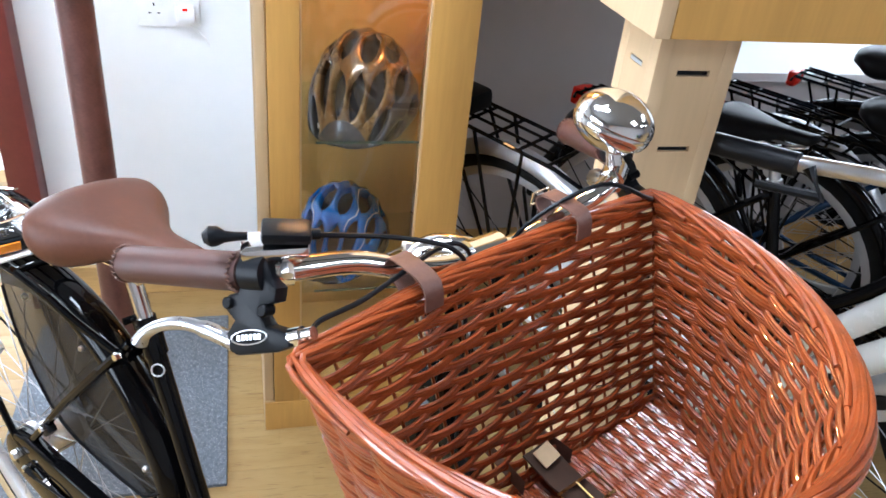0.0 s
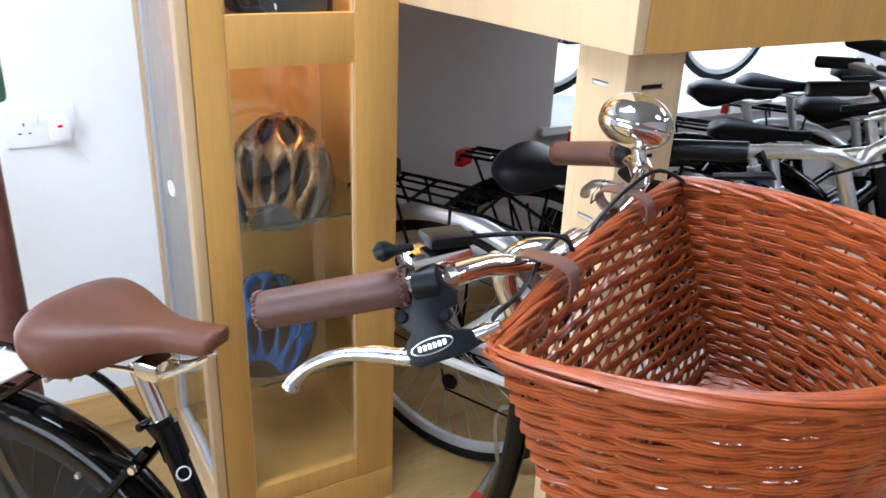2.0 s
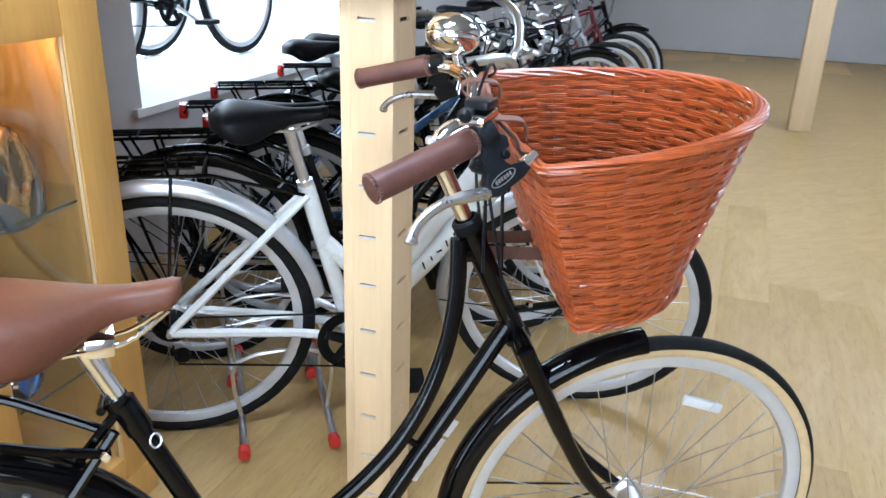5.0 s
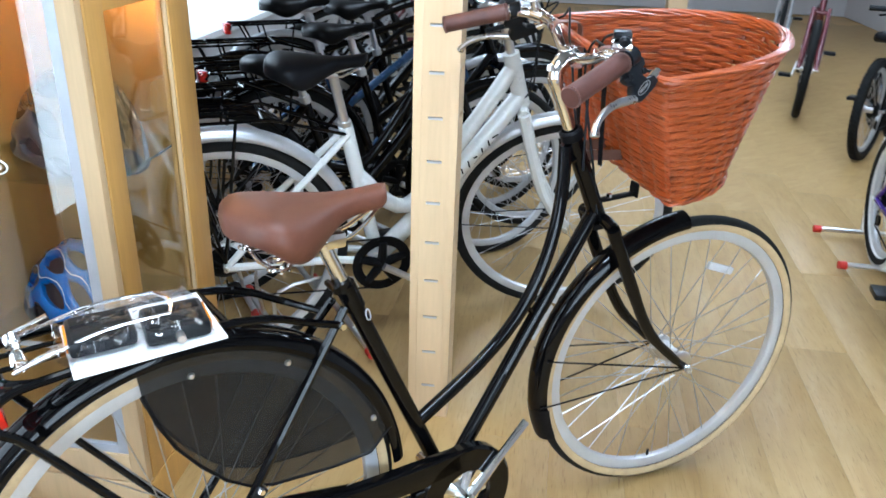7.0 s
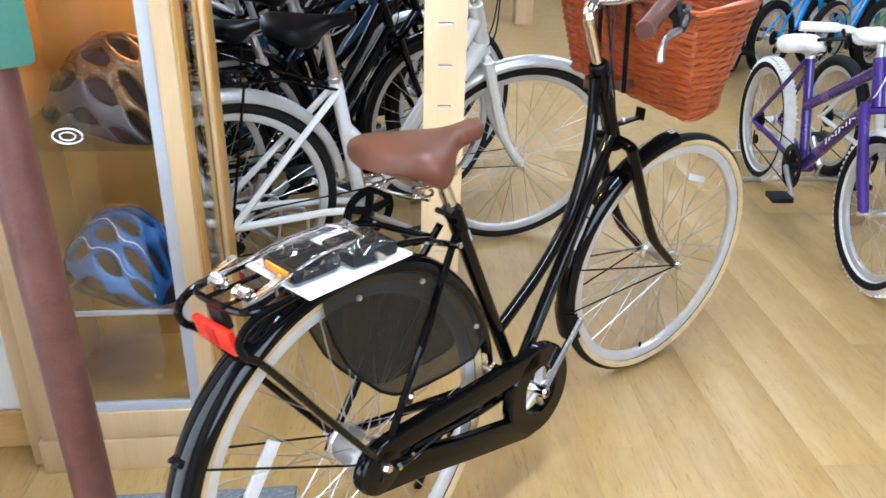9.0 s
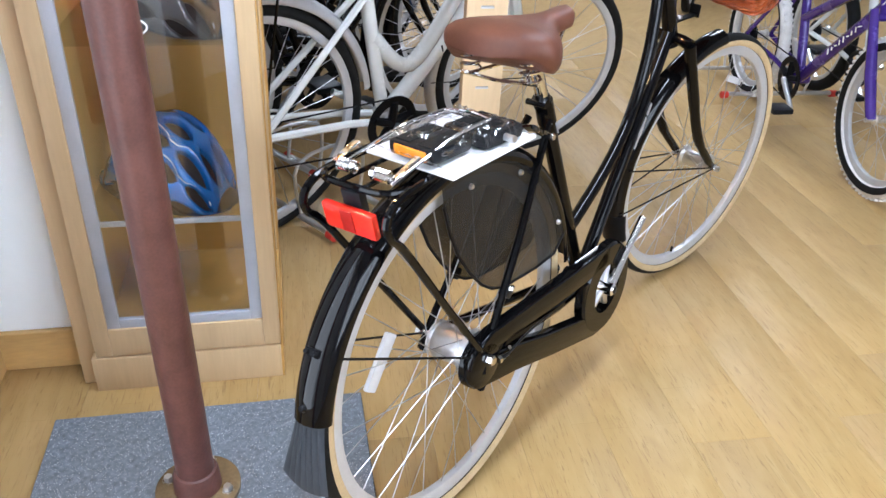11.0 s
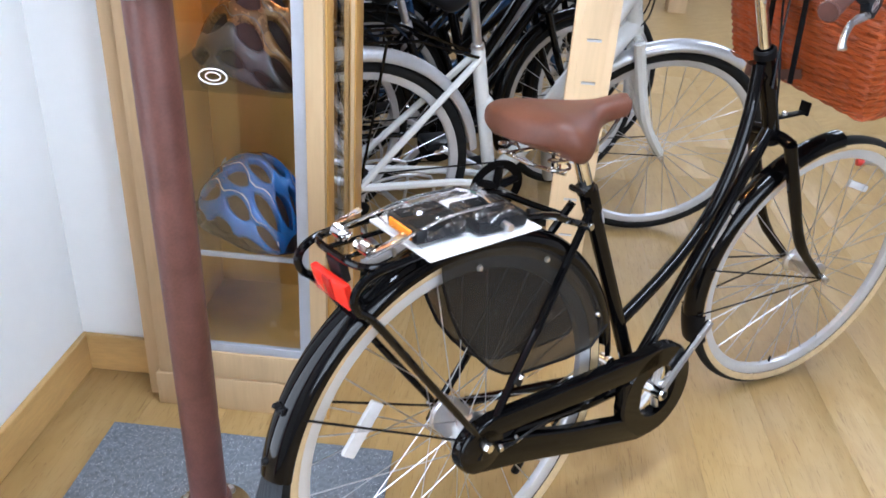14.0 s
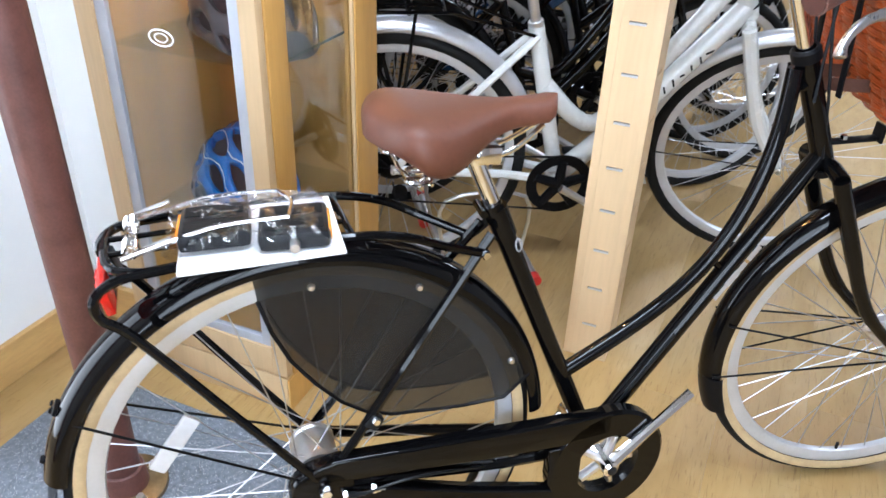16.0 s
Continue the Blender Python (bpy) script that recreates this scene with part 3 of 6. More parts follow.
half = [(0.006, 0.15, 1.072), (-0.008, 0.195, 1.080), (-0.052, 0.236, 1.083), (-0.115, 0.268, 1.083), (-0.174, 0.298, 1.082)]
line = [bar_point(f, -a, z) for f, a, z in half[:1:-1]] + [at_shop(*p) for p in ((0.724, -0.107, 1.109), (0.747, -0.048, 1.101), (0.770, -0.006, 1.087), (0.788, 0.040, 1.075), CLAMP, (0.816, 0.140, 1.074), (0.836, 0.186, 1.093))] + [bar_point(f, a, z) for f, a, z in half]
front("handlebar", tube(bmesh.new(), spline(line, 5), 0.0111, 14), M_CHROME, label="swept-back chrome handlebar")
for s in (-1, 1):
    a, b = bar_point(-0.050, s * 0.236, 1.083), bar_point(-0.174, s * 0.299, 1.082)
    bm = bmesh.new()
    n = 14
    tube(bm, [a.lerp(b, i / n) for i in range(n + 1)], [0.0150] + [0.0172] * (n - 1) + [0.0158], 18)
    grip = front("grip", bm, M_GRIP, label="stitched brown leather grip")
    d = (b - a).normalized()
    m = Matrix.Translation(a.lerp(b, 0.02)) @ d.to_track_quat("Z", "Y").to_matrix().to_4x4()
    for h in (0.0, 0.134):
        pts = [m @ Vector((0.0173 * math.cos(2 * math.pi * i / 48), 0.0173 * math.sin(2 * math.pi * i / 48), h + 0.004 * (i % 2))) for i in range(48)]
        part("stitching", moved(tube(bmesh.new(), pts, 0.0011, 4, closed=True), STEER), M_STRAP, grip)
    # brake lever: a flat cast body hanging from the bar, in the plane of the grip and the blade
    along = (a - b).normalized()
    hang = Vector((0.40, s * 0.27, -0.87))
    hang = (hang - along * hang.dot(along)).normalized()
    face = along.cross(hang) * s
    face = face if face.dot(Vector((0.5, s * 0.5, 0.5))) > 0 else -face
    LM = Matrix((along, face, -hang)).transposed().to_4x4()
    LM.translation = a

    def lev(u, q, n=0.0):
        return a + along * u + hang * q + face * n
    outline = [(0.006, 0.012), (0.026, 0.012), (0.029, -0.002), (0.040, -0.011), (0.038, -0.023), (0.025, -0.027), (0.022, -0.033), (0.029, -0.043), (0.048, -0.046), (0.054, -0.058), (0.040, -0.064),
               (-0.002, -0.071), (-0.010, -0.068), (-0.013, -0.052), (-0.005, -0.041), (-0.015, -0.032), (-0.017, -0.025), (-0.011, -0.019), (-0.001, -0.017), (0.002, -0.006)]
    bm = slab(outline, -0.009, 0.009)
    bmesh.ops.bevel(bm, geom=[e for e in bm.edges if abs(e.verts[0].co.y - e.verts[1].co.y) < 1e-6], offset=0.0032, segments=2, affect="EDGES", profile=0.5)
    moved(bm, LM)
    tube(bm, [lev(0.004, 0.0), lev(0.026, 0.0)], 0.0165, 16)
    lever = front("brake_lever", bm, M_PLASTIC, label="black brake lever body with silver blade")
    bm = bmesh.new()
    tube(bm, spline([lev(0.002, 0.062), lev(-0.016, 0.060), lev(-0.040, 0.054), lev(-0.072, 0.050), lev(-0.100, 0.055), lev(-0.117, 0.064), lev(-0.125, 0.074)], 5),
         [0.0085] * 6 + [0.0078] * 6 + [0.0062] * 7 + [0.0058] * 6 + [0.0062, 0.0066, 0.0072, 0.0078, 0.0080, 0.0060], 10)
    part("blade", moved(bm, STEER), M_BLADE, lever, "silver lever blade")
    part("barrel", moved(tubes(([lev(0.048, 0.052), lev(0.060, 0.049)], 0.0082), ([lev(0.060, 0.049), lev(0.071, 0.046)], 0.0058), seg=14), STEER), M_CHROME, lever)
    tip = lev(0.069, 0.0465)
    if s < 0:
        R_CABLE = tip
    else:
        L_CABLE = tip
    bm = bmesh.new()
    tube(bm, [lev(0.012 + 0.0185 * math.cos(x), 0.0535 + 0.0062 * math.sin(x) - 0.0030 * math.cos(x), 0.0096) for x in [2 * math.pi * i / 24 for i in range(24)]], 0.0007, 4, closed=True)
    for i in range(6):
        u = 0.001 + i * 0.0044
        box(bm, LM @ Matrix.Translation((u, 0.0094, -0.0535 + (u - 0.012) * 0.16)), 0.0028, 0.0010, 0.0048)
    part("emblem", moved(bm, STEER), M_ALU, lever)
    for u, q in ((-0.010, 0.026), (0.027, 0.030)):
        part("bolt", moved(lathe(bmesh.new(), [(0.0, 0.0125), (0.004, 0.0125), (0.0055, 0.011), (0.0055, 0.0)], LM @ Matrix.Translation((u, 0, -q)) @ pose(0, 0, 0, -90, 0, 0), 12), STEER), M_BLACK_SATIN, lever)

lamp_bracket = front("lamp_bracket", boxed(0.085, 0.018, 0.005, Matrix.Translation(on_axis(0.788) + Vector((0.058, 0, 0.0))) @ pose(0, 0, 0, 0, -4, 0), 0.0015), M_BLACK_SATIN, label="black steel lamp bracket")
part("tab", moved(boxed(0.005, 0.026, 0.030, Matrix.Translation(on_axis(0.788) + Vector((0.100, 0, 0.012))), 0.001), STEER), M_BLACK_SATIN, lamp_bracket)
part("bolt", moved(lathe(bmesh.new(), [(0.0, 0.006), (0.005, 0.006), (0.0065, 0.003), (0.0065, -0.006)], Matrix.Translation(on_axis(0.788) + Vector((0.040, 0, 0.003))), 6), STEER), M_CHROME, lamp_bracket)
for x, y, lo in ((0.822, 0.098, 0.885), (0.815, 0.022, 0.875)):
    top, low = at_shop(x, y, 1.070), at_shop(x + 0.004, y - 0.012, lo)
    front("support_strap", box(bmesh.new(), axes((top + low) / 2, (top - low).normalized(), (1, 0, 0)), (top - low).length, 0.013, 0.0025, 0.0008), M_BLACK_SATIN)

# gear shifter on the right bar, bell on the left
SHIFT_D = (at_shop(0.731, -0.092, 1.152) - at_shop(0.701, -0.124, 1.149)).normalized()
SHIFT_M = axes(at_shop(0.719, -0.107, 1.139), SHIFT_D)      # x towards the stem, z up
bm = boxed(0.042, 0.030, 0.011, SHIFT_M @ Matrix.Translation((0.006, 0, 0.006)) @ pose(0, 0, 0, 0, 6, 0), 0.0045)
tube(bm, [SHIFT_M @ Vector(p) for p in ((-0.026, 0.0, 0.004), (-0.036, -0.001, 0.005), (-0.044, -0.002, 0.006), (-0.050, -0.002, 0.007), (-0.056, -0.002, 0.007), (-0.061, -0.002, 0.006))], [0.0035, 0.004, 0.005, 0.0085, 0.0090, 0.0050], 12)
shifter = front("gear_shifter", bm, M_PLASTIC, label="black thumb shifter with chrome clamp")
part("base_plate", moved(boxed(0.058, 0.034, 0.013, SHIFT_M @ Matrix.Translation((-0.004, 0, -0.007)), 0.006), STEER), M_CHROME, shifter)
part("clamp", moved(tubes(([SHIFT_M @ Vector((-0.006, 0, -0.032)), SHIFT_M @ Vector((0.010, 0, -0.033))], 0.0140), ([SHIFT_M @ Vector((0.003, 0, -0.024)), SHIFT_M @ Vector((0.003, 0, -0.010))], 0.011), seg=14), STEER), M_CHROME, shifter)
part("clamp_bolt", moved(tubes(([SHIFT_M @ Vector((0.004, -0.010, -0.022)), SHIFT_M @ Vector((0.004, -0.019, -0.026))], 0.0060), seg=6), STEER), M_ALU, shifter)
part("barrel", moved(tubes(([SHIFT_M @ Vector((0.026, 0, 0.002)), SHIFT_M @ Vector((0.034, 0, 0.001))], 0.0050), seg=10), STEER), M_PLASTIC, shifter)

bell_m = Matrix.Translation(bar_point(-0.016, 0.192, 1.142)) @ pose(0, 0, 0, -12, 14, 20)
bell = front("bell", lathe(bmesh.new(), [(0.0455 * math.cos(radians(q)), 0.035 * math.sin(radians(q)) - 0.004) for q in range(90, -1, -9)] + [(0.0440, -0.006)] + [(0.0455 * math.cos(radians(q)), 0.030 * math.sin(radians(q)) - 0.007) for q in range(-4, -95, -9)], bell_m, 48), M_CHROME, label="large round chrome bell")
part("bracket", moved(tubes(([bar_point(-0.006, 0.19, 1.080), bar_point(-0.011, 0.191, 1.10), bar_point(-0.016, 0.192, 1.120)], 0.009), ([bar_point(0.002, 0.176, 1.077), bar_point(-0.012, 0.20, 1.081)], 0.0145), seg=12), STEER), M_CHROME, bell)
part("thumb_lever", moved(tubes(([bar_point(-0.016, 0.196, 1.112), bar_point(-0.042, 0.222, 1.118), bar_point(-0.056, 0.230, 1.123)], [0.003, 0.0035, 0.0075])), STEER), M_PLASTIC, bell)

# cables
for pts in (
        [R_CABLE, at_shop(0.774, -0.114, 1.085), at_shop(0.785, -0.075, 1.091), at_shop(0.789, -0.019, 1.099), at_shop(0.793, 0.017, 1.106), at_shop(0.801, 0.040, 1.107), at_shop(0.806, 0.060, 1.085), at_shop(0.806, 0.064, 1.040), at_shop(0.816, 0.054, 0.960), at_shop(0.832, 0.040, 0.860), at_shop(0.85, 0.034, 0.76)],
        [L_CABLE, bar_point(0.050, 0.180, 1.075), bar_point(0.032, 0.12, 1.100), at_shop(0.822, 0.135, 1.098), at_shop(0.812, 0.108, 1.050), at_shop(0.806, 0.085, 0.98), at_shop(0.815, 0.066, 0.88)],
        [SHIFT_M @ Vector((0.030, 0, 0.001)), at_shop(0.756, -0.058, 1.137), at_shop(0.777, -0.018, 1.127), at_shop(0.803, 0.022, 1.112), at_shop(0.812, 0.044, 1.085), at_shop(0.808, 0.050, 1.040), at_shop(0.803, 0.044, 0.96), at_shop(0.800, 0.034, 0.86)]):
    front("cable", tube(bmesh.new(), spline(pts, 6), 0.0025, 7), M_PLASTIC)

# front wheel and mudguard
fw = build_wheel("front_wheel", bike, STEER @ Matrix.Translation((1.125, 0, 0.358)), R_W, W_T, 0.031, 36, wall_mat=M_GUM, single=True, seg=72)
bm = bmesh.new()
tube(bm, [(-0.012, 0, -0.302), (-0.012, 0, -0.285)], 0.0035, 7)
part("valve", bm, M_PLASTIC, fw)
bm = boxed(0.080, 0.010, 0.019, pose(0.10, 0.0, 0.215, 0, 20, 0), 0.004)
part("wheel_reflector", bm, M_CLEAR, fw, "clear wheel reflector")
part("axle_nut", lathe(bmesh.new(), [(0.0, 0.068), (0.008, 0.068), (0.0095, 0.064), (0.0095, 0.052)], Y_AXIS, 6), M_CHROME, fw)
part("axle_nut", lathe(bmesh.new(), [(0.0, -0.068), (0.008, -0.068), (0.0095, -0.064), (0.0095, -0.052)], Y_AXIS, 6), M_CHROME, fw)
gm = STEER @ Matrix.Translation((1.125, 0, 0.358))
fg = part("front_mudguard", moved(fender_bm(0.366, 0.028, 95, 190, seg=56), gm), M_BLACK, bike, "gloss black front mudguard")
part("mud_flap", moved(fender_bm(0.365, 0.036, 189, 203, seg=8), gm), M_BLACK_SATIN, fg)
for s in (-1, 1):
    for a in (168, 188):
        part("mudguard_stay", tube(bmesh.new(), [gm @ Vector((0, s * 0.062, 0)), gm @ Vector((0.364 * math.cos(radians(a)), s * 0.03, 0.358 * math.sin(radians(a))))], 0.0022, 6), M_BLACK_SATIN, fg)

# rear wheel, mudguard and skirt guard
rw = build_wheel("rear_wheel", bike, Matrix.Translation((0, 0, 0.358)), R_W, W_T, 0.036, 36, wall_mat=M_GUM, single=True, seg=72)
part("drum", lathe(bmesh.new(), [(0.0, -0.036), (0.030, -0.036), (0.034, -0.030), (0.034, 0.030), (0.044, 0.034), (0.044, 0.046), (0.0, 0.048)], Y_AXIS, 28), M_ALU, rw, "silver hub gear drum")
part("wheel_reflector", boxed(0.102, 0.010, 0.026, pose(-0.20, 0, 0.08, 0, -53, 0), 0.004), M_CLEAR, rw)
part("axle_nut", lathe(bmesh.new(), [(0.0, 0.088), (0.008, 0.088), (0.010, 0.084), (0.010, 0.066)], Y_AXIS, 6), M_CHROME, rw)
part("axle_nut", lathe(bmesh.new(), [(0.0, -0.088), (0.008, -0.088), (0.010, -0.084), (0.010, -0.066)], Y_AXIS, 6), M_CHROME, rw)
gm = Matrix.Translation((0, 0, 0.358))
rg = part("rear_mudguard", moved(fender_bm(0.370, 0.033, 4, 169, seg=72), gm), M_BLACK, bike, "gloss black rear mudguard")
flap = bmesh.new()
rows = []
for i in range(13):
    q = i / 12
    a = radians(167 + 20 * q)
    row = []
    for j in range(43):
        w = (j - 21) / 21
        rib = 0.0020 * abs(math.cos(math.pi * 3.5 * w)) ** 0.6 * (1 if 0.15 < q < 0.95 else 0)
        r = 0.373 + 0.016 * q * q - 0.012 * w * w * (1 - q * 0.6) + rib
        row.append(flap.verts.new(gm @ Vector((r * math.cos(a), w * (0.027 + 0.022 * q ** 1.3), r * math.sin(a) + 0.010 * w * w * q))))
    rows.append(row)
for p, q in zip(rows, rows[1:]):
    for j in range(42):
        flap.faces.new((p[j], p[j + 1], q[j + 1], q[j]))
bmesh.ops.solidify(flap, geom=flap.faces[:], thickness=0.003)
part("mud_flap", flap, M_FLAP, rg, "ribbed grey rubber mud flap")
for s in (-1, 1):
    for a in (152,):
        part("mudguard_stay", tube(bmesh.new(), [gm @ Vector((0, s * 0.068, 0)), gm @ Vector((0.358 * math.cos(radians(a)), s * 0.031, 0.358 * math.sin(radians(a))))], 0.0022, 6), M_BLACK_SATIN, rg)
p = gm @ Vector((0.382 * math.cos(radians(152)), 0, 0.382 * math.sin(radians(152))))
part("stay_bracket", box(bmesh.new(), Matrix.Translation(p) @ pose(0, 0, 0, 0, -152, 0), 0.006, 0.026, 0.012, 0.002), M_BLACK_SATIN, rg)
for y in (-0.008, 0.008):
    part("stay_bolt", lathe(bmesh.new(), [(0.0, 0.004), (0.0035, 0.0035), (0.005, 0.0)], Matrix.Translation(p + Vector((-0.004, y, 0.002))) @ pose(0, 0, 0, 0, -62, 0), 10), M_BLACK_SATIN, rg)
p = gm @ Vector((0.3805 * math.cos(radians(165)), 0, 0.3805 * math.sin(radians(165))))
part("stud", lathe(bmesh.new(), [(0.0, 0.006), (0.005, 0.005), (0.007, 0.0)], Matrix.Translation(p) @ pose(0, 0, 0, 0, -75, 0), 12), M_BLACK_SATIN, rg)
arc = [(0.358 * math.cos(radians(a)), 0.358 + 0.358 * math.sin(radians(a))) for a in range(101, 11, -6)]
guard_line = arc + [(0.30, 0.425), (0.23, 0.425), (0.17, 0.431), (0.115, 0.437), (0.075, 0.452), (0.040, 0.478), (0.005, 0.518), (-0.028, 0.566), (-0.050, 0.617), (-0.064, 0.668)]
for s in (-1, 1):
    bm = slab(guard_line, s * 0.0305, s * 0.0315)
    g = part("skirt_guard", bm, M_GUARD, bike, "smoked see-through skirt guard")
    edge = bmesh.new()
    tube(edge, [(x, s * 0.031, z) for x, z in guard_line[len(arc) - 1:]], 0.003, 6)
    part("edge", edge, M_BLACK_SATIN, g)
    for x, z in ((0.008, 0.679), (0.16, 0.652), (0.309, 0.494)):
        bm = lathe(bmesh.new(), [(0.0, 0.004), (0.004, 0.0035), (0.0055, 0.0), (0.0055, -0.003)], Matrix.Translation((x, s * 0.033, z)) @ pose(0, 0, 0, -90 * s, 0, 0), 10)
        part("rivet", bm, M_ALU, g)
    part("clip", boxed(0.022, 0.018, 0.024, Matrix.Translation((0.080, s * 0.058, 0.455)) @ pose(0, 0, 0, 0, 40, 0), 0.004), M_PLASTIC, g)

# chain case and cranks
bm = bmesh.new()
cz = (-0.074, -0.050)
lathe(bm, [(0.060, 0.050), (0.060, 0.074), (0.104, 0.074), (0.110, 0.069), (0.110, 0.050)], Matrix.Translation(BB) @ Y_AXIS, 40)
up = [(0.02, 0.405), (0.12, 0.400), (0.25, 0.394), (0.40, 0.388), (0.47, 0.387), (0.47, 0.345), (0.38, 0.338), (0.25, 0.345), (0.12, 0.356), (0.0, 0.364), (-0.03, 0.372), (-0.012, 0.397)]
low = [(0.0, 0.364), (0.10, 0.332), (0.22, 0.290), (0.33, 0.258), (0.42, 0.232), (0.455, 0.170), (0.42, 0.172), (0.36, 0.190), (0.24, 0.225), (0.10, 0.270), (0.0, 0.296), (-0.035, 0.310), (-0.045, 0.335), (-0.03, 0.36)]
front_web = [(0.358, 0.335), (0.42, 0.335), (0.42, 0.225), (0.365, 0.245)]
for k, ol in enumerate((up, low, front_web)):
    ol = [(x * BB.x / 0.468, z - 0.009 * x / 0.468) for x, z in ol]
    piece = slab(ol, cz[0] + 0.0006 * k, cz[1] - 0.0006 * k)
    bmesh.ops.bevel(piece, geom=[e for e in piece.edges if abs(e.verts[0].co.y - e.verts[1].co.y) < 1e-5 and e.verts[0].co.y < -0.06], offset=0.0055, segments=3, affect="EDGES", profile=0.5)
    tmp = bpy.data.meshes.new("tmp")
    piece.to_mesh(tmp)
    piece.free()
    bm.from_mesh(tmp)
    bpy.data.meshes.remove(tmp)
lathe(bm, [(0.0, 0.074), (0.040, 0.074), (0.047, 0.071), (0.050, 0.064), (0.050, 0.046), (0.0, 0.046)], Matrix.Translation((-0.002, 0, 0.346)) @ Y_AXIS, 36)
part("chain_case", bm, M_BLACK, bike, "black plastic chain case")
part("chainring", lathe(bmesh.new(), [(0.0, 0.056), (0.056, 0.056), (0.058, 0.060), (0.0, 0.062)], Matrix.Translation(BB) @ Y_AXIS, 32), M_CHROME, bike)
bm = bmesh.new()
for i in range(5):
    a = 2 * math.pi * i / 5
    tube(bm, [BB + Vector((0.012 * math.cos(a), -0.065, 0.012 * math.sin(a))), BB + Vector((0.052 * math.cos(a), -0.063, 0.052 * math.sin(a)))], 0.006, 6)
part("spider", bm, M_ALU, bike)
for s in (-1, 1):
    t = Vector((0.141, 0, 0.124)) * (-s)
    bm = tubes(([BB + Vector((0, s * 0.078, 0)), BB + Vector((0, s * 0.080, 0)) + t * 0.5, BB + Vector((0, s * 0.082, 0)) + t], [0.0115, 0.0080, 0.0090]))
    lathe(bm, [(0.0, 0.014), (0.010, 0.014), (0.015, 0.010), (0.016, -0.02)], Matrix.Translation(BB + Vector((0, s * 0.078, 0))) @ pose(0, 0, 0, -90 * s, 0, 0), 18)
    crank = part("crank", bm, M_CHROME, bike, "bare silver crank arm without pedal")
    part("crank_cap", lathe(bmesh.new(), [(0.0, 0.0165), (0.005, 0.0165), (0.008, 0.0155), (0.009, 0.0135)], Matrix.Translation(BB + Vector((0, s * 0.078, 0))) @ pose(0, 0, 0, -90 * s, 0, 0), 14), M_PLASTIC, crank)
for x, y, z, l in ((0.028, -0.080, 0.343, 0.030), (0.075, -0.070, 0.334, 0.016)):
    adj = part("chain_adjuster", tubes(([(x, y, z), (x + l * 0.55, y, z - 0.003)], 0.0052), ([(x + l * 0.55, y, z - 0.003), (x + l, y, z - 0.005)], 0.0035), seg=8), M_CHROME if l < 0.02 else M_PLASTIC, bike)
    part("lock_nut", lathe(bmesh.new(), [(0.0, 0.004), (0.007, 0.004), (0.008, 0.0), (0.007, -0.004), (0.0, -0.004)], Matrix.Translation((x, y, z)) @ pose(0, 0, 0, 0, 90, 0), 6), M_CHROME, adj)
part("gear_cable", tube(bmesh.new(), spline([(0.058, -0.080, 0.338), (0.14, -0.078, 0.345), (0.30, -0.046, 0.302), (0.42, -0.034, 0.300), (0.50, -0.022, 0.330), (0.62, -0.018, 0.470)], 6), 0.0024, 6), M_PLASTIC, bike)
for s in (-1, 1):
    part("rack_bolt", lathe(bmesh.new(), [(0.0, 0.006), (0.006, 0.006), (0.0075, 0.003), (0.0075, -0.004)], Matrix.Translation((0.258, s * 0.036, 0.690)) @ pose(0, 0, 0, -90 * s, 0, 0), 6), M_CHROME, bike)
    part("stay_bolt", lathe(bmesh.new(), [(0.0, 0.005), (0.005, 0.005), (0.0065, 0.002), (0.0065, -0.004)], Matrix.Translation((0.082, s * 0.070, 0.462)) @ pose(0, 0, 0, -90 * s, 0, 0), 6), M_CHROME, bike)
part("kickstand", tubes(([(0.33, 0.04, 0.28), (0.30, 0.09, 0.15), (0.285, 0.14, 0.006)], [0.009, 0.008, 0.010])), M_BLACK_SATIN, bike)

# saddle
POST_TOP = LUG + (LUG - BB).normalized() * 0.125
part("seat_post", tubes(([LUG, POST_TOP], 0.0128), seg=16), M_CHROME, bike)
part("seat_clamp", tubes(([LUG + Vector((-0.035, -0.022, 0.028)), LUG + Vector((-0.03, 0.022, 0.028))], 0.006), ([LUG + Vector((-0.012, 0, 0.02)), LUG + Vector((-0.018, 0, 0.036))], 0.0175), seg=12), M_BLACK, bike)
SAD = Matrix.Translation((0.272, 0.013, 0.905)) @ pose(0, 0, 0, 0, 2.6, 0)
saddle = part("saddle", moved(saddle_bm(0.274, 0.222, 0.072, 0.056), SAD), M_LEATHER, bike, "smooth brown leather saddle", sharp=70)
bm = bmesh.new()
for s in (-1, 1):
    tube(bm, spline([SAD @ Vector(p) for p in ((0.085, s * 0.008, -0.040), (0.03, s * 0.020, -0.074), (-0.04, s * 0.026, -0.080), (-0.08, s * 0.034, -0.084), (-0.112, s * 0.06, -0.094))], 5), 0.0036, 7)
tube(bm, [SAD @ Vector((-0.114, -0.078, -0.094)), SAD @ Vector((-0.122, 0, -0.096)), SAD @ Vector((-0.114, 0.078, -0.094))], 0.0034, 7)
box(bm, SAD @ Matrix.Translation((0.0, 0, -0.076)), 0.036, 0.056, 0.026, 0.005)
part("rail_wire", bm, M_CHROME, saddle)
for y in (-0.06, 0.06):
    part("spring", moved(springs_bm([(-0.112, y, -0.098)], 0.018, 0.060, 0.0028), SAD), M_CHROME, saddle)

